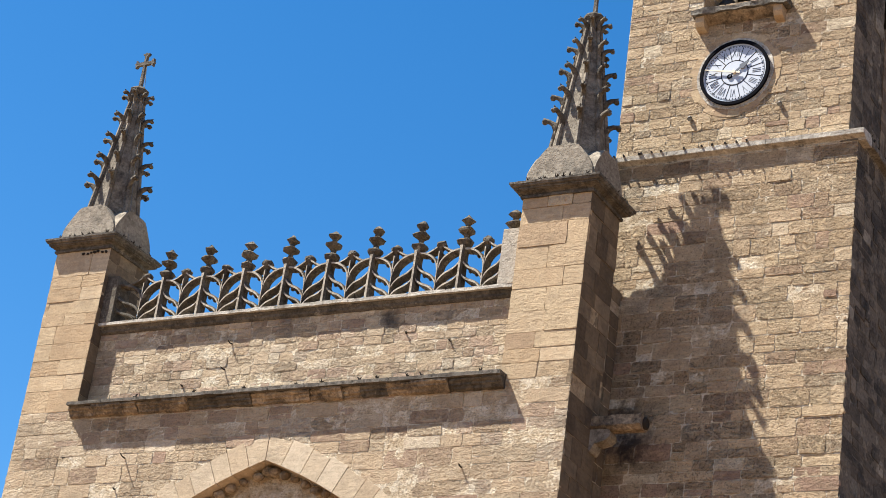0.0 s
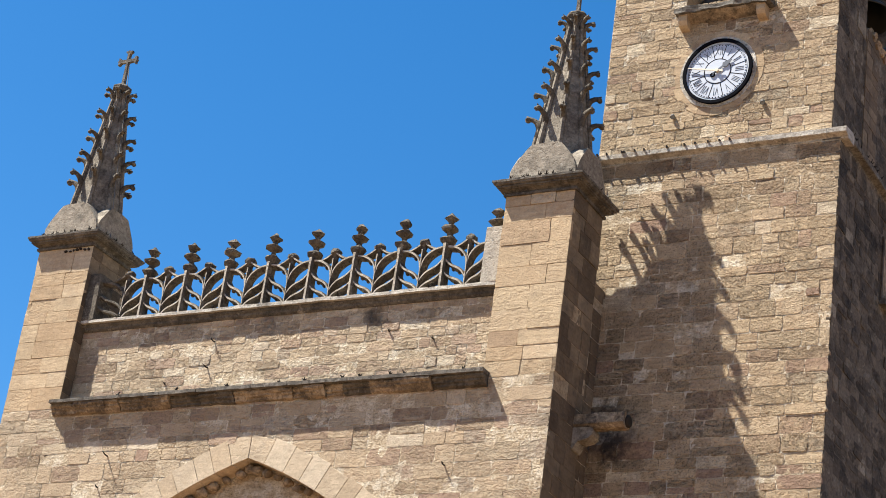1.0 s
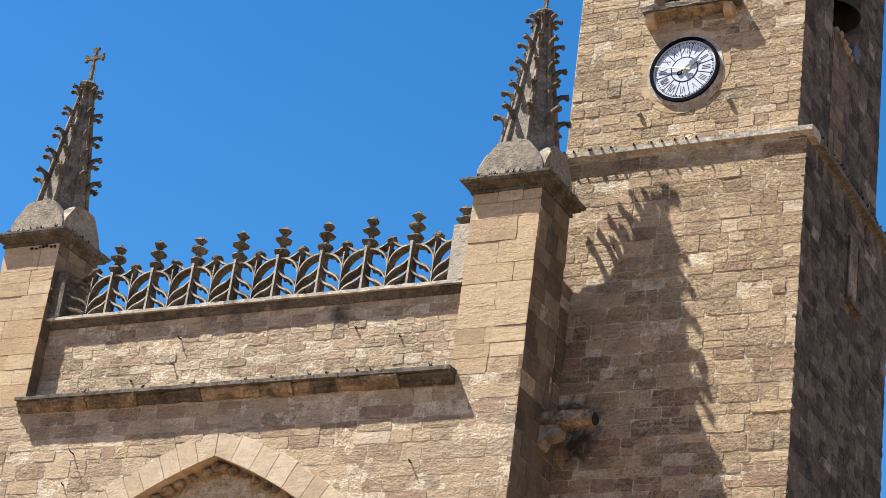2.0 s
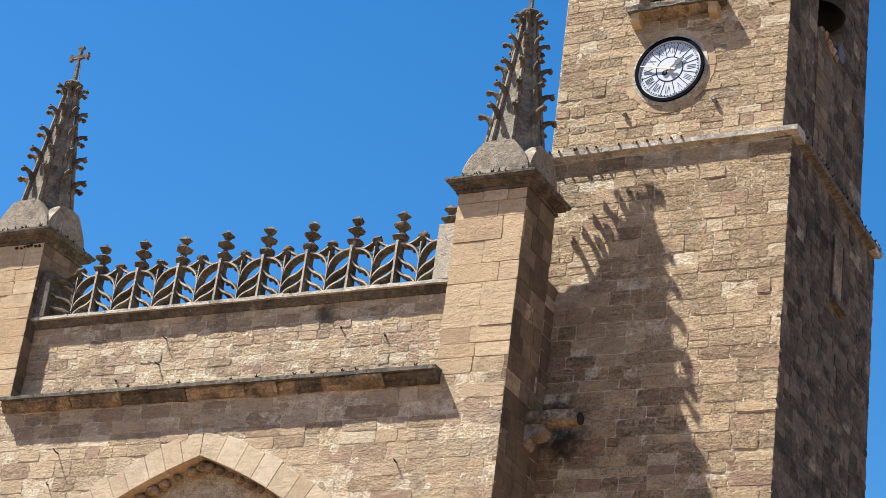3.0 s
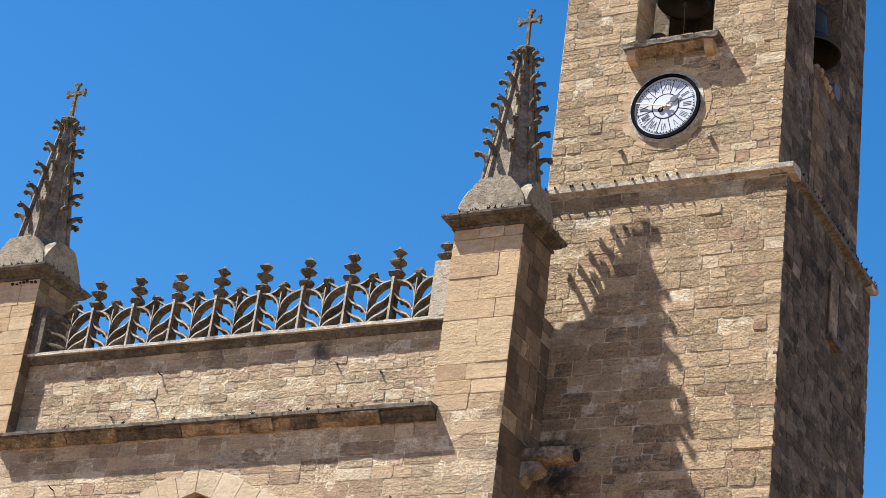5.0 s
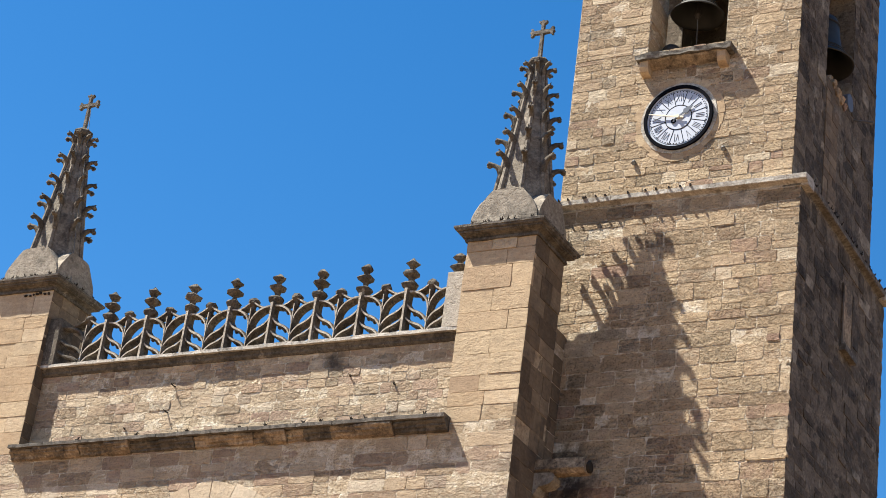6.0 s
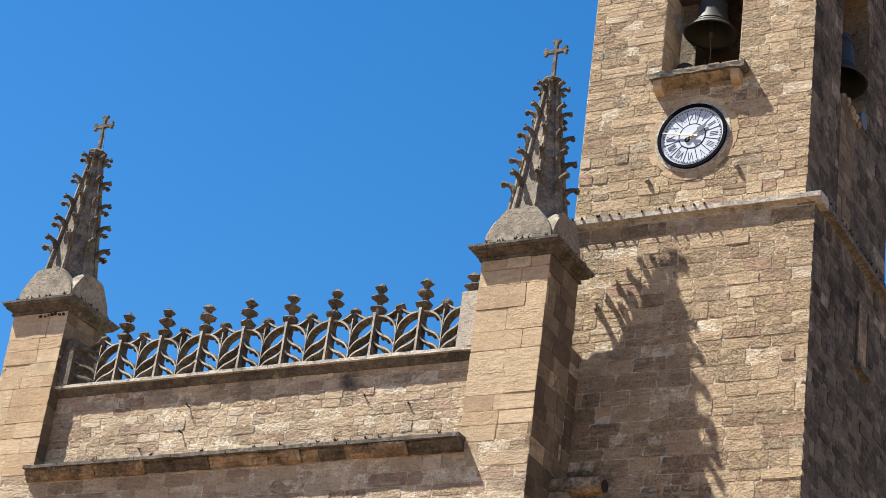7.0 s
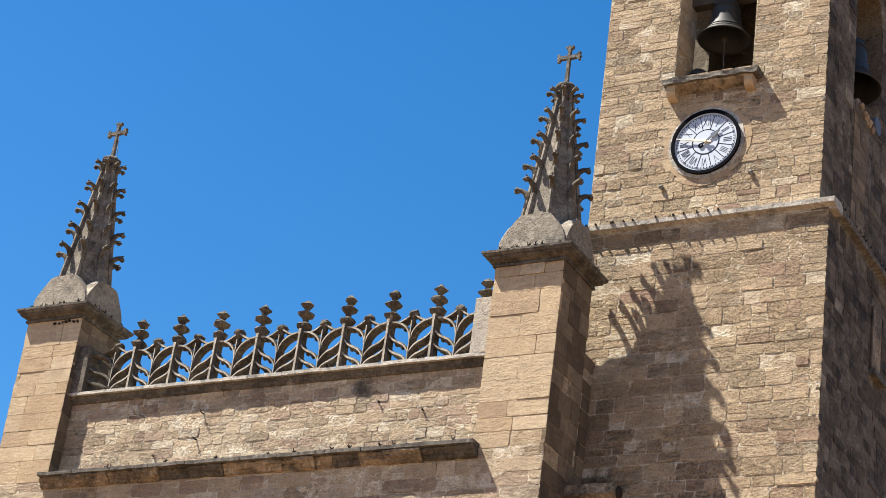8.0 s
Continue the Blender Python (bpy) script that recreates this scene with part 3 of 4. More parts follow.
balustrade = thing("balustrade", "weathered openwork stone balustrade with leafy finials on the ledge", "balustrade")


def carve(bm, line, thick, y0, y1):
    """A flat curved bar in the wall's plane: line of (x, z), thick at each point."""
    rows = []
    for i, (x, z) in enumerate(line):
        ax, az = line[max(i - 1, 0)]
        bx, bz = line[min(i + 1, len(line) - 1)]
        d = math.hypot(bx - ax, bz - az)
        nx, nz = -(bz - az) / d, (bx - ax) / d
        t = thick[i] if isinstance(thick, list) else thick
        mid = (y0 + y1) / 2
        rows.append([(x + nx * t * 0.45, y0, z + nz * t * 0.45), (x - nx * t * 0.45, y0, z - nz * t * 0.45), (x - nx * t, y0 + 0.05, z - nz * t), (x - nx * t, y1, z - nz * t), (x + nx * t, y1, z + nz * t), (x + nx * t, y0 + 0.05, z + nz * t)])
    before = len(bm.faces)
    loft(bm, rows)
    bm.faces.ensure_lookup_table()
    # the worn front edge, toned pale for the sun that strikes it
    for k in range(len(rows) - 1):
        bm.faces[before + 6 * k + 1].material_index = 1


def stacked(bm, x, z, scale, rows):
    """Square leafy knobs stacked on a post: rows of (height, half width)."""
    y = (BY0 + BY1) / 2
    rings = []
    for h, w in rows:
        w *= scale
        k = 0.6
        ring = [(-w, -w * k), (-w * k, -w), (w * k, -w), (w, -w * k), (w, w * k), (w * k, w), (-w * k, w), (-w, w * k)]
        rings.append([Vector((x + a, y + b, z + h * scale)) + noise.noise_vector(Vector((x * 3 + a * 12, b * 12, h * 12))) * 0.036 for a, b in ring])
    loft(bm, rings)


TALL = [(0, 0.07), (0.10, 0.14), (0.15, 0.155), (0.19, 0.12), (0.23, 0.05), (0.30, 0.052), (0.37, 0.145), (0.42, 0.165), (0.46, 0.12), (0.49, 0.05), (0.55, 0.05), (0.60, 0.10), (0.645, 0.125), (0.70, 0.07), (0.76, 0.015)]
SHORT = [(0, 0.045), (0.10, 0.05), (0.17, 0.10), (0.22, 0.115), (0.27, 0.08), (0.31, 0.02)]


def post(x):
    bm = bmesh.new()
    base = LEDGE_Z
    # dark body colour holds the shade of the sides, the second slot the lit front
    carve(bm, [(x, base), (x, base + 0.5), (x, base + 0.85), (x, base + 1.02)], [0.062, 0.05, 0.05, 0.075], BY0 - 0.04, BY1)
    made = part("post", bm, weathered, balustrade, "shade-toned post with a pale worn, sunlit-toned front", worn_lit_face=worn_lit_edge)
    bm = bmesh.new()
    stacked(bm, x, base + BH - 0.76, 1.0, TALL)
    part("finial", bm, weathered, made, "dark stacked leafy finial")


def mullion(x):
    bm = bmesh.new()
    carve(bm, [(x, LEDGE_Z), (x, LEDGE_Z + 0.5), (x, LEDGE_Z + 0.95)], [0.026, 0.021, 0.03], BY0, BY1 - 0.02)
    made = part("mullion", bm, weathered, balustrade, "thin mullion with small finial", worn_lit_face=worn_lit_edge)
    bm = bmesh.new()
    stacked(bm, x, LEDGE_Z + 0.92, 1.0, SHORT)
    part("finial", bm, weathered, made, "dark small finial")


def arms(x_post, x_mid, face=None):
    """Three curved arms that rise from a mullion to a post, and the hollow rail above."""
    bm = bmesh.new()
    w = x_post - x_mid
    side = 1 if w > 0 else -1
    for z_mid, z_post, ogee in ((0.48, 0.96, False), (0.20, 0.74, True), (-0.03, 0.43, True)):
        line = []
        for i in range(15):
            s = i / 14
            u = 2 * s - 1
            curl = 0.5 + 0.5 * (0.45 * u + 0.55 * u ** 3)
            rise = curl if ogee else math.sqrt(1 - (1 - s) ** 2.2)
            line.append((x_mid + w * s, LEDGE_Z + max(0.0, z_mid + (z_post - z_mid) * rise)))
        carve(bm, line, [0.027 + 0.016 * math.sin(math.pi * i / 14) for i in range(15)], BY0 + 0.01, BY1 + 0.02)
        for k, drop in ((4, 0.055), (8, 0.05)) if z_mid > 0 else ((6, 0.045),):
            q = line[k]
            ball(bm, (q[0] + side * 0.03, (BY0 + BY1) / 2, q[1] - drop), 0.028, (0.9, 2.3, 1), 7, 5)
    line = [(x_post - w * f, LEDGE_Z + 0.97 + 0.10 * f - 0.10 * math.sin(math.pi * f) * (1 - 0.3 * f) + 0.05 * f * f) for f in [i / 6 for i in range(7)]]
    carve(bm, line, 0.034, BY0 + 0.02, BY1 + 0.02)
    part("tracery", bm, weathered, balustrade, worn_lit_face=face or worn_lit_edge)


for i in range(8):
    post(FIRST + PITCH * i)
for i in range(-1, 8):
    x = FIRST + PITCH * (i + 0.5)
    mullion(x)
    if i >= 0:
        arms(FIRST + PITCH * i, x)
    if i < 7:
        arms(FIRST + PITCH * (i + 1), x)
arms(-1.98, FIRST + PITCH * 7.5)
arms(-11.95, FIRST - PITCH * 0.5, weathered)
# end piers
bm = bmesh.new()
box(bm, -2.0, BR + 0.02, 0.12, 0.6, LEDGE_Z, LEDGE_Z + 1.25)
rough_up(bm, 0.01, 6, 3)
pier = part("end_pier", bm, worn_lit_edge, balustrade, "pale grey end pier")
bm = bmesh.new()
stacked(bm, -1.86, LEDGE_Z + 1.02, 1.0, TALL)
part("pier_finial", bm, weathered, pier)
bm = bmesh.new()
box(bm, BL + BW - 0.02, -11.88, 0.12, 0.62, LEDGE_Z, LEDGE_Z + 1.15)
rough_up(bm, 0.01, 6, 3)
part("end_pier", bm, weathered, balustrade, "dark end pier")

# ---- tower ----
TX0, TX1, TY0, TY1, TZ = -0.98, 4.794, 2.12, 8.076, 22.578
UX0, UX1, UY0, UY1, UTOP = -0.716, 4.534, 2.297, 7.735, 32.0
tower = thing("bell_tower", "tall square bell tower of tan rubble sandstone beside the church front", "tower")
bm = bmesh.new()
box(bm, TX0 + 0.0095, TX1 - 0.017, TY0 + 0.0095, TY1 - 0.011, 0, TZ)
part("lower_core", bm, mortar, tower)
lay(tower, pose(TX0, TY0, 0), TX1 - TX0, 0, TZ - 0.02, seed=21, heights=(0.17, 0.39), lengths=(0.28, 0.95), joint=0.022, single_from=14.2)
smear(tower, pose(TX0, TY0, 13.6), TX1 - TX0 - 0.03, 13.6, TZ - 0.02, 0.010)
lower_side = thing("tower_side", "shaded rubble sandstone side face of the bell tower", "wall", kind="structure")
# stones and pointing darker than the front's: this side's shade in colour
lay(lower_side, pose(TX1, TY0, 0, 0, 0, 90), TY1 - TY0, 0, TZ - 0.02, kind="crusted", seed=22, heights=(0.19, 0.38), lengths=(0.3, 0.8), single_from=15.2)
smear(lower_side, pose(TX1, TY0 + 0.03, 14.5, 0, 0, 90), TY1 - TY0 - 0.06, 14.5, TZ - 0.02, 0.006, 0.010, shade_mortar)

# belfry with an opening on each side
OX0, OX1, OZ0, OZ1, THICK = 1.024, 2.84, 26.427, 29.241, 0.95
OY0, OY1 = 4.105, 5.92


def pierced(bm, place, width, a, b, low, spring, top, z0, z1, thick):
    """A wall with one round-arched opening; place: lower left corner, outward -y."""
    mid, r = (a + b) / 2, (b - a) / 2
    us = [0, a] + [mid - r * math.cos(math.pi * i / 12) for i in range(1, 12)] + [b, width]
    for i, (u, v) in enumerate(zip(us, us[1:])):
        over = 0 < i < len(us) - 2
        zu, zv = [spring + math.sqrt(max(0, r * r - (q - mid) ** 2)) for q in (u, v)]
        for quads in ([((u, z0), (v, z0), (v, low), (u, low)), ((u, zu), (v, zv), (v, z1), (u, z1))] if over else [((u, z0), (v, z0), (v, z1), (u, z1))]):
            bm.faces.new([bm.verts.new((p, 0.0095, q)) for p, q in quads])
    bmesh.ops.remove_doubles(bm, verts=bm.verts, dist=0.0005)
    grown = bmesh.ops.extrude_face_region(bm, geom=bm.faces[:])
    bmesh.ops.translate(bm, verts=[g for g in grown["geom"] if isinstance(g, bmesh.types.BMVert)], vec=(0, thick - 0.0095, 0))
    bm.transform(place)


bm = bmesh.new()
wide, deep = UX1 - UX0, UY1 - UY0
pierced(bm, pose(UX0, UY0, 0), wide - 0.02, OX0 - UX0, OX1 - UX0, OZ0, OZ1, OZ1, TZ, UTOP, THICK)
part("belfry_wall", bm, mortar, tower)
# walls away from the sun get the shade-darkened bed
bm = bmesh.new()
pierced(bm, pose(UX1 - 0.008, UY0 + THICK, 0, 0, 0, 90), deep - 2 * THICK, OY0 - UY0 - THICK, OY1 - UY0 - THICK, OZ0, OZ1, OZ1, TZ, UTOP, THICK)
part("belfry_wall", bm, shade_mortar, tower)
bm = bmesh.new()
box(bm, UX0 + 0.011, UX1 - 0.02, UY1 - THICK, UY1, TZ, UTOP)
part("belfry_wall", bm, shade_mortar, tower)
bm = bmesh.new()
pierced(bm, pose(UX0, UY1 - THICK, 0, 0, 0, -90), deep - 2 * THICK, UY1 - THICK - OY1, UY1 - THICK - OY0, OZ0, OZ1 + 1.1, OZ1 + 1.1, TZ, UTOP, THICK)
part("belfry_wall", bm, shade_mortar, tower)
bm = bmesh.new()
box(bm, UX1 - 0.6, UX1 - 0.015, UY0 + 0.02, UY0 + THICK - 0.01, TZ, UTOP)
part("corner_bed", bm, shade_mortar, tower)
bm = bmesh.new()
box(bm, UX0 - 0.15, UX1 + 0.15, UY0 - 0.15, UY1 + 0.15, UTOP, UTOP + 0.3)
box(bm, UX0 + THICK, UX1 - THICK, UY0 + THICK, UY1 - THICK, TZ + 1, TZ + 1.3)
part("belfry_roof", bm, moulded, tower)


def free_belfry(u0, u1):
    def spans(za, zb):
        zm = (za + zb) / 2
        if zm < OZ0:
            return None
        if zm < OZ1:
            return u0, u1
        r = (u1 - u0) / 2
        return ((u0 + u1) / 2 - math.sqrt(r * r - (zm - OZ1) ** 2), (u0 + u1) / 2 + math.sqrt(r * r - (zm - OZ1) ** 2)) if zm < OZ1 + r else None
    return spans


def hole(width, u0, u1):
    f = free_belfry(u0, u1)

    def spans(za, zb):
        g = f(za, zb)
        return [(0, g[0]), (g[1], width)] if g else [(0, width)]
    return spans


belfry = thing("wall_belfry", "sunlit rubble sandstone belfry face above the tower cornice", "wall", kind="structure")
lay(belfry, pose(UX0, UY0, TZ), wide, TZ, UTOP, seed=23, heights=(0.15, 0.31), lengths=(0.24, 0.85), joint=0.022, span_at=hole(wide, OX0 - UX0, OX1 - UX0))
smear(belfry, pose(UX0, UY0, TZ), wide - 0.03, TZ, 29.0, 0.010, span_at=hole(wide, OX0 - UX0, OX1 - UX0))
belfry_side = thing("wall_belfry_side", "shaded rubble sandstone belfry side with a bell opening", "wall", kind="structure")
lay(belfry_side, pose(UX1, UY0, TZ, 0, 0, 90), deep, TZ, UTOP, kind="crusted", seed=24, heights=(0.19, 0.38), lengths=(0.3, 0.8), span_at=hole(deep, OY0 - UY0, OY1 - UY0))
# pointing in the darkened mortar, as shade on this face
smear(belfry_side, pose(UX1, UY0, TZ, 0, 0, 90), deep, TZ, 30.0, 0.006, 0.010, shade_mortar, hole(deep, OY0 - UY0, OY1 - UY0))
# patch of later ashlar below the side opening
lay(belfry_side, pose(UX1 + 0.014, 4.16, 23.3, 0, 0, 90), 0.86, 23.3, OZ0 - 0.03, "stained", 37, (0.22, 0.36), (0.3, 0.55), 0.016)
# reveals of the openings
for place in (pose(OX0, UY0 + 0.02, OZ0, 0, 0, 90), pose(OX1, UY0 + THICK, OZ0, 0, 0, -90)):
    lay(belfry, place, THICK - 0.02, OZ0, OZ1, "ashlar", 33, (0.3, 0.5), (0.45, 0.9), 0.012)
# side reveals take the dark crusted stones for the shade inside
for place in (pose(UX1 - THICK, OY0, OZ0, 0, 0, 180) @ pose(-THICK + 0.02, 0, 0), pose(UX1 - THICK, OY1, OZ0)):
    lay(belfry_side, place, THICK - 0.02, OZ0, OZ1, "crusted", 35, (0.3, 0.5), (0.45, 0.9), 0.012)

# tower cornice
cornice = thing("tower_cornice", "pale weathered stone cornice round the bell tower", "cornice")
O = 0.14
for place, length in ((pose(TX0, TY0, 0), TX1 - TX0), (pose(TX1, TY0, 0, 0, 0, 90), TY1 - TY0), (pose(TX1, TY1, 0, 0, 0, 180), TX1 - TX0), (pose(TX0, TY1, 0, 0, 0, -90), TY1 - TY0)):
    over = O + 0.012 if length == TX1 - TX0 else 0.0
    u = -over
    while u < length + over - 0.05:
        step = min(rng.uniform(0.7, 1.3), length + over - u)
        if length + over - u - step < 0.4:
            step = length + over - u
        bm = bmesh.new()
        run(bm, [(0.4, TZ), (0.015, TZ - 0.001), (0.0, TZ + 0.04), (-O * 0.5, TZ + 0.066), (-O + 0.02, TZ + 0.076), (-O, TZ + 0.086), (-O - rng.uniform(0, 0.015), TZ + 0.19), (0.4, TZ + 0.27)], u + 0.003, u + step - 0.003, 0.010, 0.12)
        bm.transform(place)
        # the right-hand run is given dark stone in place of its shade
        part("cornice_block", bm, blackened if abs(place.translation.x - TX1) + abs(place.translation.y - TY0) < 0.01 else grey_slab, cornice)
        u += step

# small iron spikes along its edge
for i, x in enumerate((-0.59, -0.37, -0.01, 0.04, 0.28, 0.50, 1.02, 1.42, 1.66, 1.95, 2.2, 2.43)):
    bm = bmesh.new()
    tube(bm, [(x, TY0 - 0.10, TZ + 0.2), (x, TY0 - 0.15, TZ + 0.215), (x + 0.02, TY0 - 0.21, TZ + 0.20)], [0.028, 0.028, 0.022], 5)
    tagged(part("iron_spike", bm, iron), "short rusty iron spike on the tower cornice", "spike", "spikes along the cornice")

# sill ledge under the bell opening
sill = thing("sill_ledge", "projecting worn stone sill below the bell opening", "ledge")
bm = bmesh.new()
slab(bm, 0.886, 3.091, 1.963, UY0 + 0.5, 26.108, 26.227, 0.045, 0.09)
part("slab", bm, blackened, sill)
bm = bmesh.new()
run(bm, [(UY0 + 0.3, 26.108), (2.023, 26.106), (2.063, 26.07), (2.15, 26.03), (UY0 + 0.0, 25.97), (UY0 + 0.3, 25.97)], 0.976, 2.961, 0.02, 0.15)
part("moulding", bm, moulded, sill)
bm = bmesh.new()
slab(bm, OX0 - 0.02, OX1 + 0.02, UY0 - 0.01, UY0 + THICK, 26.207, OZ0 + 0.01, 0.012, 0.2)
part("sill_stone", bm, moulded, sill)
for x in (0.97, 2.76):
    bm = bmesh.new()
    run(bm, [(UY0 + 0.1, 26.088), (2.043, 26.088), (2.033, 25.948), (2.093, 25.858), (2.193, 25.818), (UY0 + 0.1, 25.798)], x, x + 0.2, 0.012, 0.1)
    part("corbel", bm, ashlar, sill, "worn tan corbel")

# ---- clock ----
CX, CZ, CR = 1.907, 24.664, 0.789
clock = thing("tower_clock", "round white enamel tower clock with roman numerals and black rim", "clock", at=(CX, UY0, CZ))


def ring_mesh(r0, r1, y0, y1, sides=64):
    bm = bmesh.new()
    rows = []
    for k in range(sides):
        c, s = math.cos(k * math.tau / sides), math.sin(k * math.tau / sides)
        rows.append([bm.verts.new((r * c, y, r * s)) for r, y in ((r0, y0), (r1, y0), (r1, y1), (r0, y1))])
    for k in range(sides):
        a, b = rows[k - 1], rows[k]
        for j in range(4):
            bm.faces.new((a[j - 1], a[j], b[j], b[j - 1]))
    return bm


def disc(r, y0, y1, sides=64):
    bm = bmesh.new()
    loft(bm, [[(r * math.cos(k * math.tau / sides), y, r * math.sin(k * math.tau / sides)) for k in range(sides)] for y in (y0, y1)])
    return bm


bm = ring_mesh(CR - 0.01, CR + 0.085, -0.022, 0.08)
rough_up(bm, 0.012, 6)
part("mortar_fillet", bm, grey_slab, clock, "pale mortar fillet round the rim")
rng = random.Random(17)
a = 0.0
while a < math.tau - 0.02:
    step = min(rng.uniform(0.2, 0.36), math.tau - a)
    if math.tau - a - step < 0.15:
        step = math.tau - a
    outer, lift = CR + rng.uniform(0.19, 0.27), rng.uniform(0.006, 0.013)
    bm = bmesh.new()
    ring = [((CR + 0.03) * math.cos(a + step * f), (CR + 0.03) * math.sin(a + step * f)) for f in (0.008, 0.35, 0.65, 0.992)] + [(outer * math.cos(a + step * f), outer * math.sin(a + step * f)) for f in (0.992, 0.65, 0.35, 0.008)]
    loft(bm, [[(x, y, z) for x, z in ring] for y in (-lift, 0.05)])
    rough_up(bm, 0.006, 7)
    part("surround_stone", bm, ashlar, clock, "dressed stone of the clock surround")
    a += step
part("rim", ring_mesh(CR - 0.072, CR, -0.085, 0.06), ink, clock, "black painted rim")
part("dial", disc(CR - 0.062, -0.045, 0.03), enamel, clock, "white enamel dial")
part("inner_line", ring_mesh(0.295, 0.312, -0.049, -0.044), ink, clock)
part("minute_line", ring_mesh(0.665, 0.672, -0.049, -0.044), ink, clock)
part("centre_plate", disc(0.285, -0.052, -0.04), enamel, clock)
for h, word in enumerate(("XII", "I", "II", "III", "IIII", "V", "VI", "VII", "VIII", "IX", "X", "XI")):
    ang = h * math.tau / 12
    turn = Matrix.Rotation(ang, 4, "Y")
    text = bpy.data.curves.new("numeral", "FONT")
    text.body, text.size, text.align_x, text.align_y, text.extrude = word, 0.24, "CENTER", "CENTER", 0.002
    text.offset = -0.006
    tmp = bpy.data.objects.new("numeral", text)
    me = bpy.data.meshes.new_from_object(tmp)
    bpy.data.objects.remove(tmp)
    squeeze = 0.66 if len(word) < 4 else 0.54
    me.transform(turn @ Matrix.Translation((0, -0.048, 0.485)) @ Matrix.Rotation(radians(90), 4, "X") @ Matrix.Diagonal((squeeze, 1.25, 1, 1)))
    me.materials.append(ink)
    ob = new("numeral", me)
    ob.parent = clock
    bm = bmesh.new()
    box(bm, -0.007, 0.007, -0.049, -0.044, 0.31, 0.66, turn @ Matrix.Rotation(math.tau / 24, 4, "Y"))
    part("divider", bm, ink, clock)
for k in range(60):
    bm = bmesh.new()
    a = k * math.tau / 60
    box(bm, -0.011, 0.011, -0.049, -0.044, 0.630, 0.652, Matrix.Rotation(a, 4, "Y"))
    part("minute_mark", bm, ink, clock)
bm = bmesh.new()
loft(bm, [[(x, y, z) for x, z in ((-0.02, -0.14), (0.02, -0.14), (0.018, 0.2), (0.009, 0.69), (-0.009, 0.69), (-0.018, 0.2))] for y in (-0.10, -0.085)])
bm.transform(Matrix.Rotation(radians(282), 4, "Y"))
part("minute_hand", bm, pale_paint, clock, "pale tapering minute hand")
bm = bmesh.new()
loft(bm, [[(x, y, z) for x, z in ((-0.02, -0.12), (0.02, -0.12), (0.022, 0.16), (0.07, 0.2), (0.05, 0.28), (0.012, 0.40), (-0.012, 0.40), (-0.05, 0.28), (-0.07, 0.2), (-0.022, 0.16))] for y in (-0.080, -0.066)])
bm.transform(Matrix.Rotation(radians(52), 4, "Y"))
part("hour_hand", bm, slate_paint, clock, "grey leaf-shaped hour hand")
part("hub", disc(0.04, -0.12, -0.04, 16), pale_paint, clock)
bm = bmesh.new()
tube(bm, [(-0.10 + 0.045 * math.cos(k * math.tau / 14), -0.065, -0.085 + 0.04 * math.sin(k * math.tau / 14)) for k in range(15)], 0.018, 6)
part("counterweight", bm, ink, clock, "small dark ring at the end of the hand")

# two small lamps below the clock
for x, z in ((0.954, 23.691), (2.979, 23.761)):
    lamp = thing("wall_lamp", "small rusty round floodlight on a bracket on the tower", "lamp", "floodlights by the clock", at=(x, UY0, z))
    bm = bmesh.new()
    tube(bm, [(0, 0.04, 0), (0, -0.02, 0.0), (0, -0.04, 0.02)], 0.016, 6)
    part("bracket", bm, iron, lamp)
    bm = bmesh.new()
    tube(bm, [(0, -0.02, 0.05), (0.0, -0.035, 0.02), (0.01, -0.055, -0.03)], [0.03, 0.045, 0.055], 12)
    part("housing", bm, iron, lamp, smooth=False)
    bm = bmesh.new()
    tube(bm, [(0.01, -0.055, -0.03), (0.012, -0.06, -0.037)], [0.045, 0.045], 12)
    part("lens", bm, glass_grey, lamp)

# ---- bells ----


def bell(at, words):
    b = thing("church_bell", words, "bell", "bells of the tower", at=at)
    bm = bmesh.new()
    prof = [(0.0, 0.98), (0.2, 0.98), (0.28, 0.94), (0.32, 0.84), (0.335, 0.6), (0.37, 0.38), (0.44, 0.2), (0.53, 0.08), (0.615, 0.0), (0.60, -0.02), (0.545, 0.03), (0.44, 0.14), (0.36, 0.3), (0.30, 0.6), (0.26, 0.82), (0.0, 0.88)]
    sides = 40
    rows = [[(r * math.cos(k * math.tau / sides), r * math.sin(k * math.tau / sides), z) for k in range(sides)] for r, z in prof[1:-1]]
    loft(bm, rows)
    part("bell_body", bm, bronze, b, smooth=True)
    for z, r in ((0.14, 0.49), (0.24, 0.43), (0.8, 0.335)):
        bm = bmesh.new()
        tube(bm, [(r * math.cos(k * math.tau / 32), r * math.sin(k * math.tau / 32), z) for k in range(33)], 0.012, 5)
        part("moulded_band", bm, bronze, b)
    bm = bmesh.new()
    tube(bm, [(0, 0, 0.8), (0, 0, 0.2), (0, 0, 0.02), (0, 0, -0.1)], [0.03, 0.035, 0.08, 0.04], 8)
    part("clapper", bm, iron, b)
    bm = bmesh.new()
    tube(bm, [(0, 0, -0.1), (0.02, 0, -0.6), (0.0, 0, -1.3)], 0.008, 5)
    part("bell_rope", bm, lead, b)
    return b


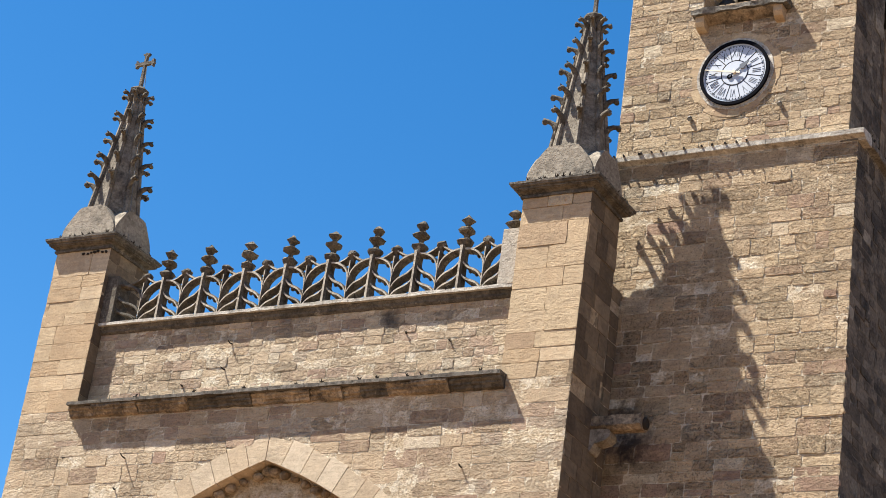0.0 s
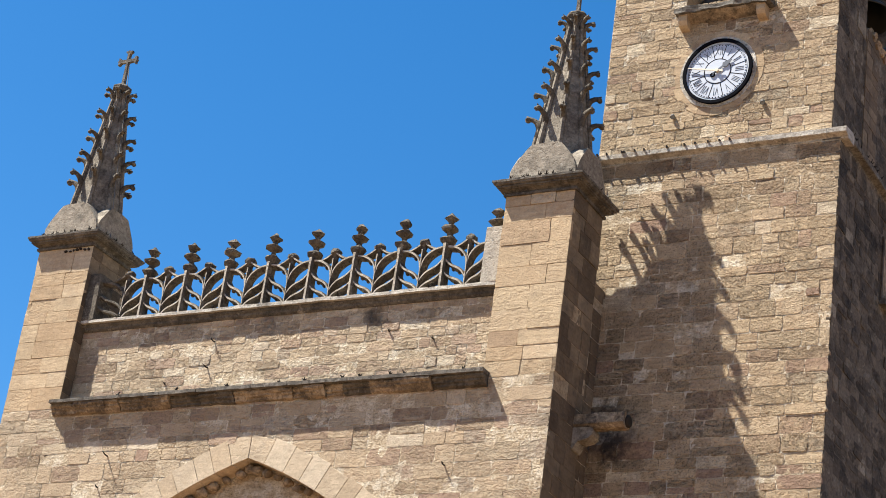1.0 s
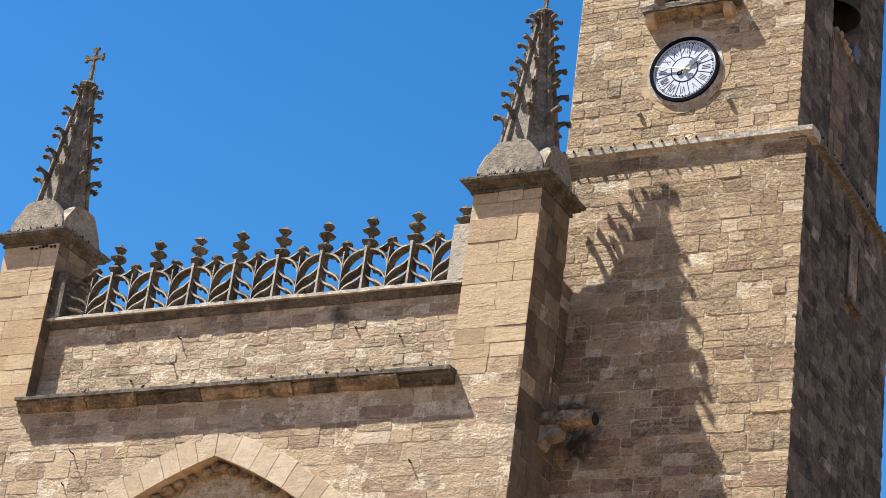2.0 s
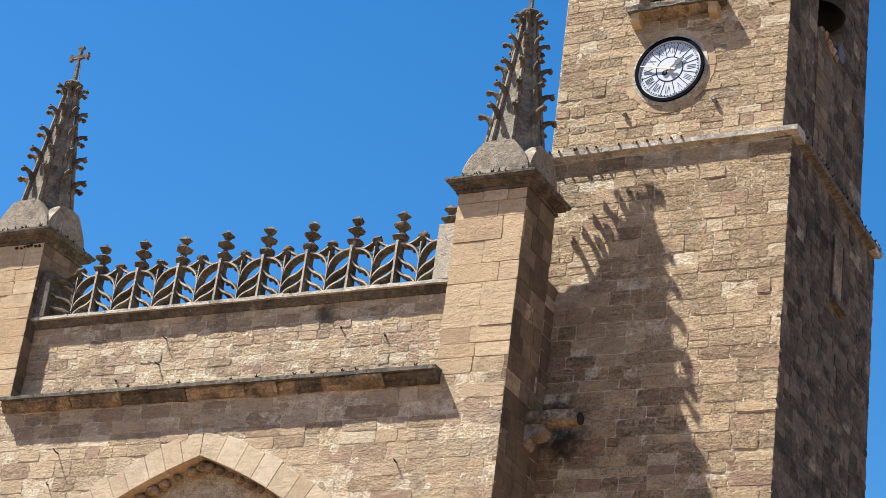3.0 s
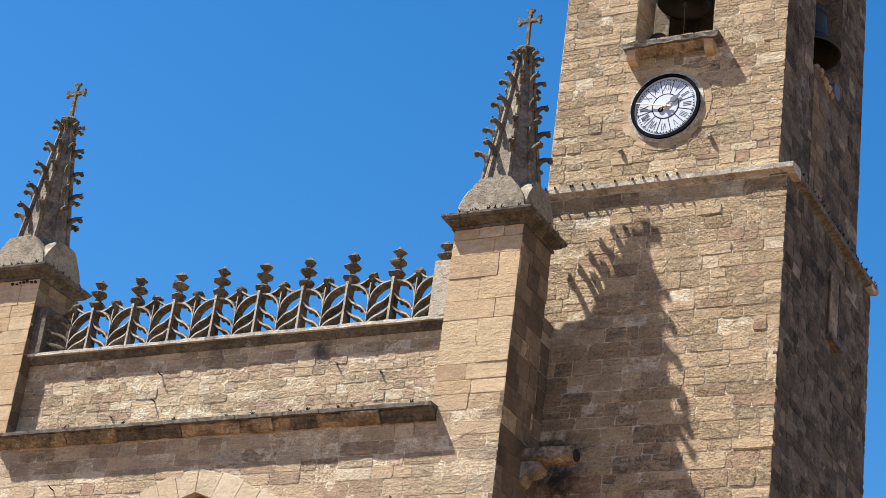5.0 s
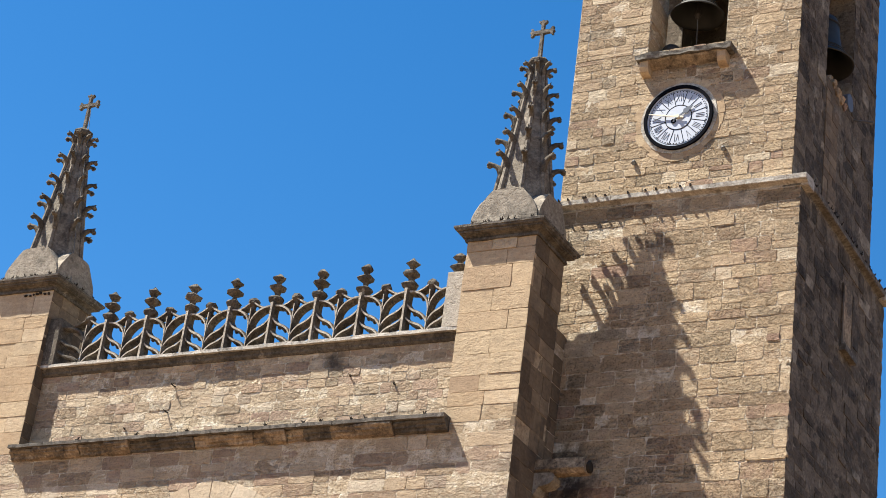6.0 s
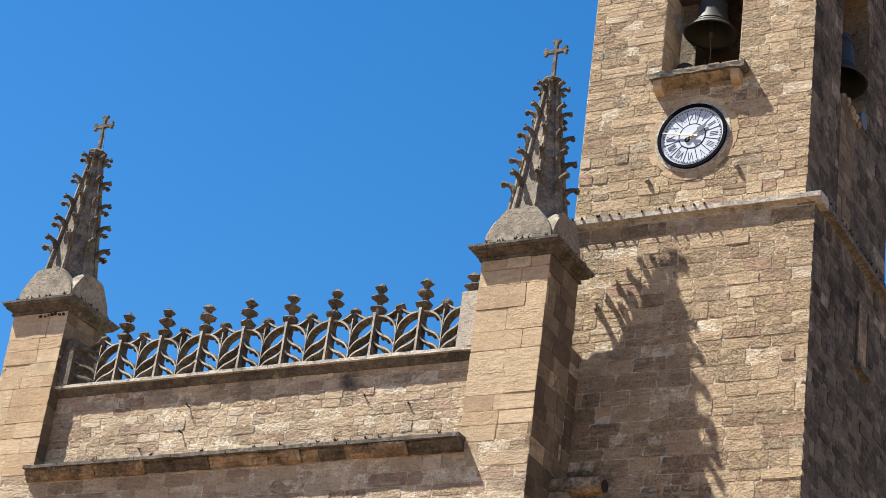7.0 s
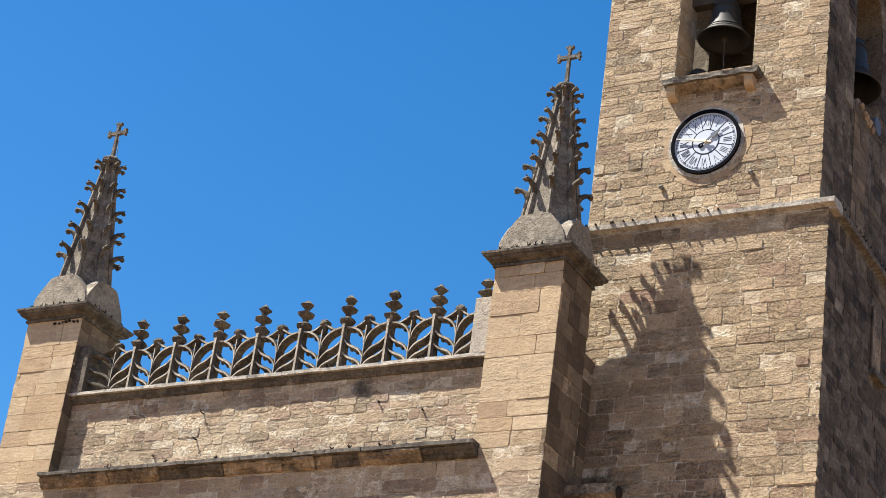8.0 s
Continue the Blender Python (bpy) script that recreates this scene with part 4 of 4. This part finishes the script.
front_bell = bell((1.824, UY0 + 0.75, 27.774), "large dark bronze bell hanging in the front belfry opening")
side_bell = bell((UX1 - 0.50, 5.02, 27.30), "large dark bronze bell hanging in the shaded side opening")
side_bell.scale = (1.3, 1.3, 1.25)
for at, turn in (((1.824, UY0 + 0.75, 28.922), 0), ((UX1 - 0.52, 5.057, 28.513), 90)):
    yoke = thing("bell_yoke", "old timber headstock carrying a church bell", "beam", at=at)
    bm = bmesh.new()
    box(bm, -1.0, 1.0, -0.13, 0.13, -0.17, 0.17)
    rough_up(bm, 0.012, 5, 3)
    bm.transform(pose(0, 0, 0, 0, 0, turn))
    part("headstock", bm, timber, yoke)
    for s in (-0.22, 0.22):
        bm = bmesh.new()
        box(bm, s - 0.03, s + 0.03, -0.145, 0.145, -0.22, 0.19)
        bm.transform(pose(0, 0, 0, 0, 0, turn))
        part("iron_strap", bm, iron, yoke)

# ---- rain spout between buttress and tower ----
spout = thing("rain_spout", "weathered stone water spout on a corbel beside the tower", "gargoyle")
bm = bmesh.new()
run(bm, [(1.05, 16.22), (1.08, 16.44), (1.16, 16.46), (1.19, 16.34), (1.31, 16.34), (1.34, 16.46), (1.42, 16.44), (1.45, 16.22), (1.36, 16.14), (1.14, 16.14)], -0.1, 1.07, 0.02, 0.12)
part("trough", bm, moulded, spout, "pale hollowed trough")
bm = bmesh.new()
scroll = [(-0.1, 16.15), (0.38, 16.15), (0.43, 16.08), (0.42, 15.99), (0.34, 15.91), (0.22, 15.88), (0.12, 15.86), (0.07, 15.77), (0.03, 15.70), (-0.1, 15.68)]
loft(bm, [[(x, y, z) for x, z in scroll] for y in (1.07, 1.18, 1.30, 1.42)])
rough_up(bm, 0.014, 7)
part("scroll_corbel", bm, spire_stone, spout, "grey scrolled corbel")
# closed plug whose dark colour paints the shade of the spout's hole
bm = bmesh.new()
tube(bm, [(0.98, 1.25, 16.29), (1.10, 1.25, 16.28), (1.13, 1.25, 16.28)], [0.11, 0.125, 0.10], 14)
rough_up(bm, 0.012, 9)
part("outlet", bm, mud, spout, "solid dark plug for the shade inside the trough mouth")

# dry stalks rooted in the joints of the front
for x, y, z, out in ((-8.50, 0.30, 18.47, 0.11), (-8.56, 0.30, 17.86, 0.12), (-4.10, 0.30, 18.36, 0.06), (-10.54, 0.0, 15.80, 0.21), (-10.64, 0.0, 15.10, 0.08), (-2.17, 0.0, 15.20, 0.13), (-9.62, 0.30, 17.55, 0.05), (-3.0, 0.30, 18.1, 0.06)):
    bm = bmesh.new()
    root = Vector((x, y + 0.03, z - 0.13))
    tip = Vector((x + rng.uniform(-0.03, 0.03), y - out, z - 0.13 + out * 0.15))
    tube(bm, [root, root.lerp(tip, 0.5) + Vector((0, 0, -0.012)), tip], [0.018, 0.016, 0.008], 5)
    for k in range(7):
        a = root.lerp(tip, rng.uniform(0.4, 1.0))
        b = a + Vector((rng.uniform(-0.045, 0.045), rng.uniform(-0.04, 0.0), rng.uniform(-0.02, 0.045)))
        tube(bm, [a, b], [0.007, 0.004], 4)
    tagged(part("dry_stalk", bm, mud), "dry brown plant stalk rooted in a wall joint", "weed", "stalks on the church front")

# weeds on the ledges and mud nests below the cap
tufts = [(x, -0.25, STRING_Z) for x in (-8.86, -7.55, -6.25, -4.70, -4.28, -3.57, -3.25, -10.4, -5.6, -1.9)] + [(x, 0.14, LEDGE_Z) for x in (-8.6, -5.4, -3.2, -11.2)]
for c in (BL, BR):
    tufts += [(c + s, -0.17, CAP_Z + 0.01) for s in (0.15, 0.42, 0.55, 0.8, 0.95, 1.1, 1.5)] + [(c + BW + 0.17, s, CAP_Z + 0.01) for s in (0.15, 0.5, 0.75, 1.2)]
tufts += [(TX1 + 0.12, 2.5 + 0.28 * k + 0.1 * math.sin(k * 5), TZ + 0.2) for k in range(21)]
for x, y, z in tufts:
    bm = bmesh.new()
    for k in range(9):
        a, h = rng.uniform(0, math.tau), rng.uniform(0.03, 0.10)
        o = Vector((math.cos(a), math.sin(a), 0)) * rng.uniform(0.02, 0.07)
        tube(bm, [(x, y, z - 0.01), Vector((x, y, z + h * 0.6)) + o * 0.5, Vector((x, y, z + h)) + o], [0.014, 0.011, 0.004], 4)
    tagged(part("weed_tuft", bm, mud), "small dry brown weed tuft growing from a ledge", "weed", "weeds on the ledges")
for cx, spots in ((BL, (0.80, 0.93, 1.02, 1.13, 1.22, 1.36, 1.47)),):
    for s in spots:
        bm = bmesh.new()
        ball(bm, (cx + s, -0.02, CAP_Z - 0.37 + rng.uniform(-0.03, 0.03)), rng.uniform(0.025, 0.042), (1.3, 0.9, 0.9), 8, 6)
        rough_up(bm, 0.02, 18)
        tagged(part("mud_nest", bm, mud, smooth=True), "small dark mud nest stuck under the stone cap", "nest", "nests under the caps")

# small fittings on the shaded side of the tower
slit = thing("slit_window", "narrow recessed slit window in the shaded tower side", "window", kind="structure")
bm = bmesh.new()
box(bm, TX1 - 0.02, TX1 + 0.035, 5.04, 5.12, 20.3, 21.75)
part("jamb", bm, crusted, slit)
bm = bmesh.new()
box(bm, TX1 - 0.02, TX1 + 0.035, 5.72, 5.80, 20.3, 21.75)
part("jamb", bm, crusted, slit)
bm = bmesh.new()
box(bm, TX1 - 0.02, TX1 + 0.022, 5.12, 5.72, 20.3, 21.75)
part("blocking", bm, moulded, slit, "brown stone blocking")
bm = bmesh.new()
box(bm, TX1 - 0.02, TX1 + 0.14, 5.0, 5.84, 20.16, 20.3)
rough_up(bm, 0.01, 6, 2)
part("sill", bm, blackened, slit)

# floodlight and fallen rubble in the side opening of the belfry
flood = thing("floodlight", "blue-grey round floodlight on the belfry sill", "lamp", at=(UX1 - 0.12, 5.755, OZ0))
bm = bmesh.new()
tube(bm, [(-0.18, 0, 0.24), (0.0, 0, 0.24), (0.12, 0, 0.22), (0.15, 0, 0.22)], [0.13, 0.19, 0.22, 0.21], 18)
part("housing", bm, slate_paint, flood)
bm = bmesh.new()
box(bm, -0.06, 0.0, -0.3, -0.27, 0.0, 0.3)
box(bm, -0.06, 0.0, 0.27, 0.3, 0.0, 0.3)
box(bm, -0.06, 0.0, -0.3, 0.3, -0.01, 0.02)
part("yoke_bracket", bm, iron, flood)
bm = bmesh.new()
tube(bm, [(UX1 - 0.3, 6.1, OZ0 + 0.05), (UX1 + 0.45, 6.2, OZ0 - 0.1)], 0.025, 8)
tagged(part("metal_pipe", bm, lead), "thin grey metal pipe sticking out of the belfry", "pipe")
for k in range(18):
    bm = bmesh.new()
    bmesh.ops.create_icosphere(bm, subdivisions=2, radius=rng.uniform(0.07, 0.13))
    rough_up(bm, 0.07, 7)
    along = rng.uniform(0, 1)
    bm.transform(Matrix.Translation((UX1 - rng.uniform(-0.03, 0.12), 4.4 + 1.0 * along, OZ0 - 0.12 + (1 - along) * rng.uniform(0.0, 0.3))))
    tagged(part("loose_stone", bm, rubble), "broken tan loose stone on the belfry sill", "stone", "loose stones on the sill")
# small drum on the front sill
bm = bmesh.new()
ball(bm, (1.27, UY0 + 0.74, OZ0 + 0.46), 0.22, (1, 1, 0.85), 16, 10)
tube(bm, [(1.27, UY0 + 0.74, OZ0 - 0.02), (1.27, UY0 + 0.74, OZ0 + 0.42)], [0.12, 0.21], 14)
tagged(part("small_bell", bm, bronze, smooth=True), "small round bronze bell resting on the belfry sill", "bell")
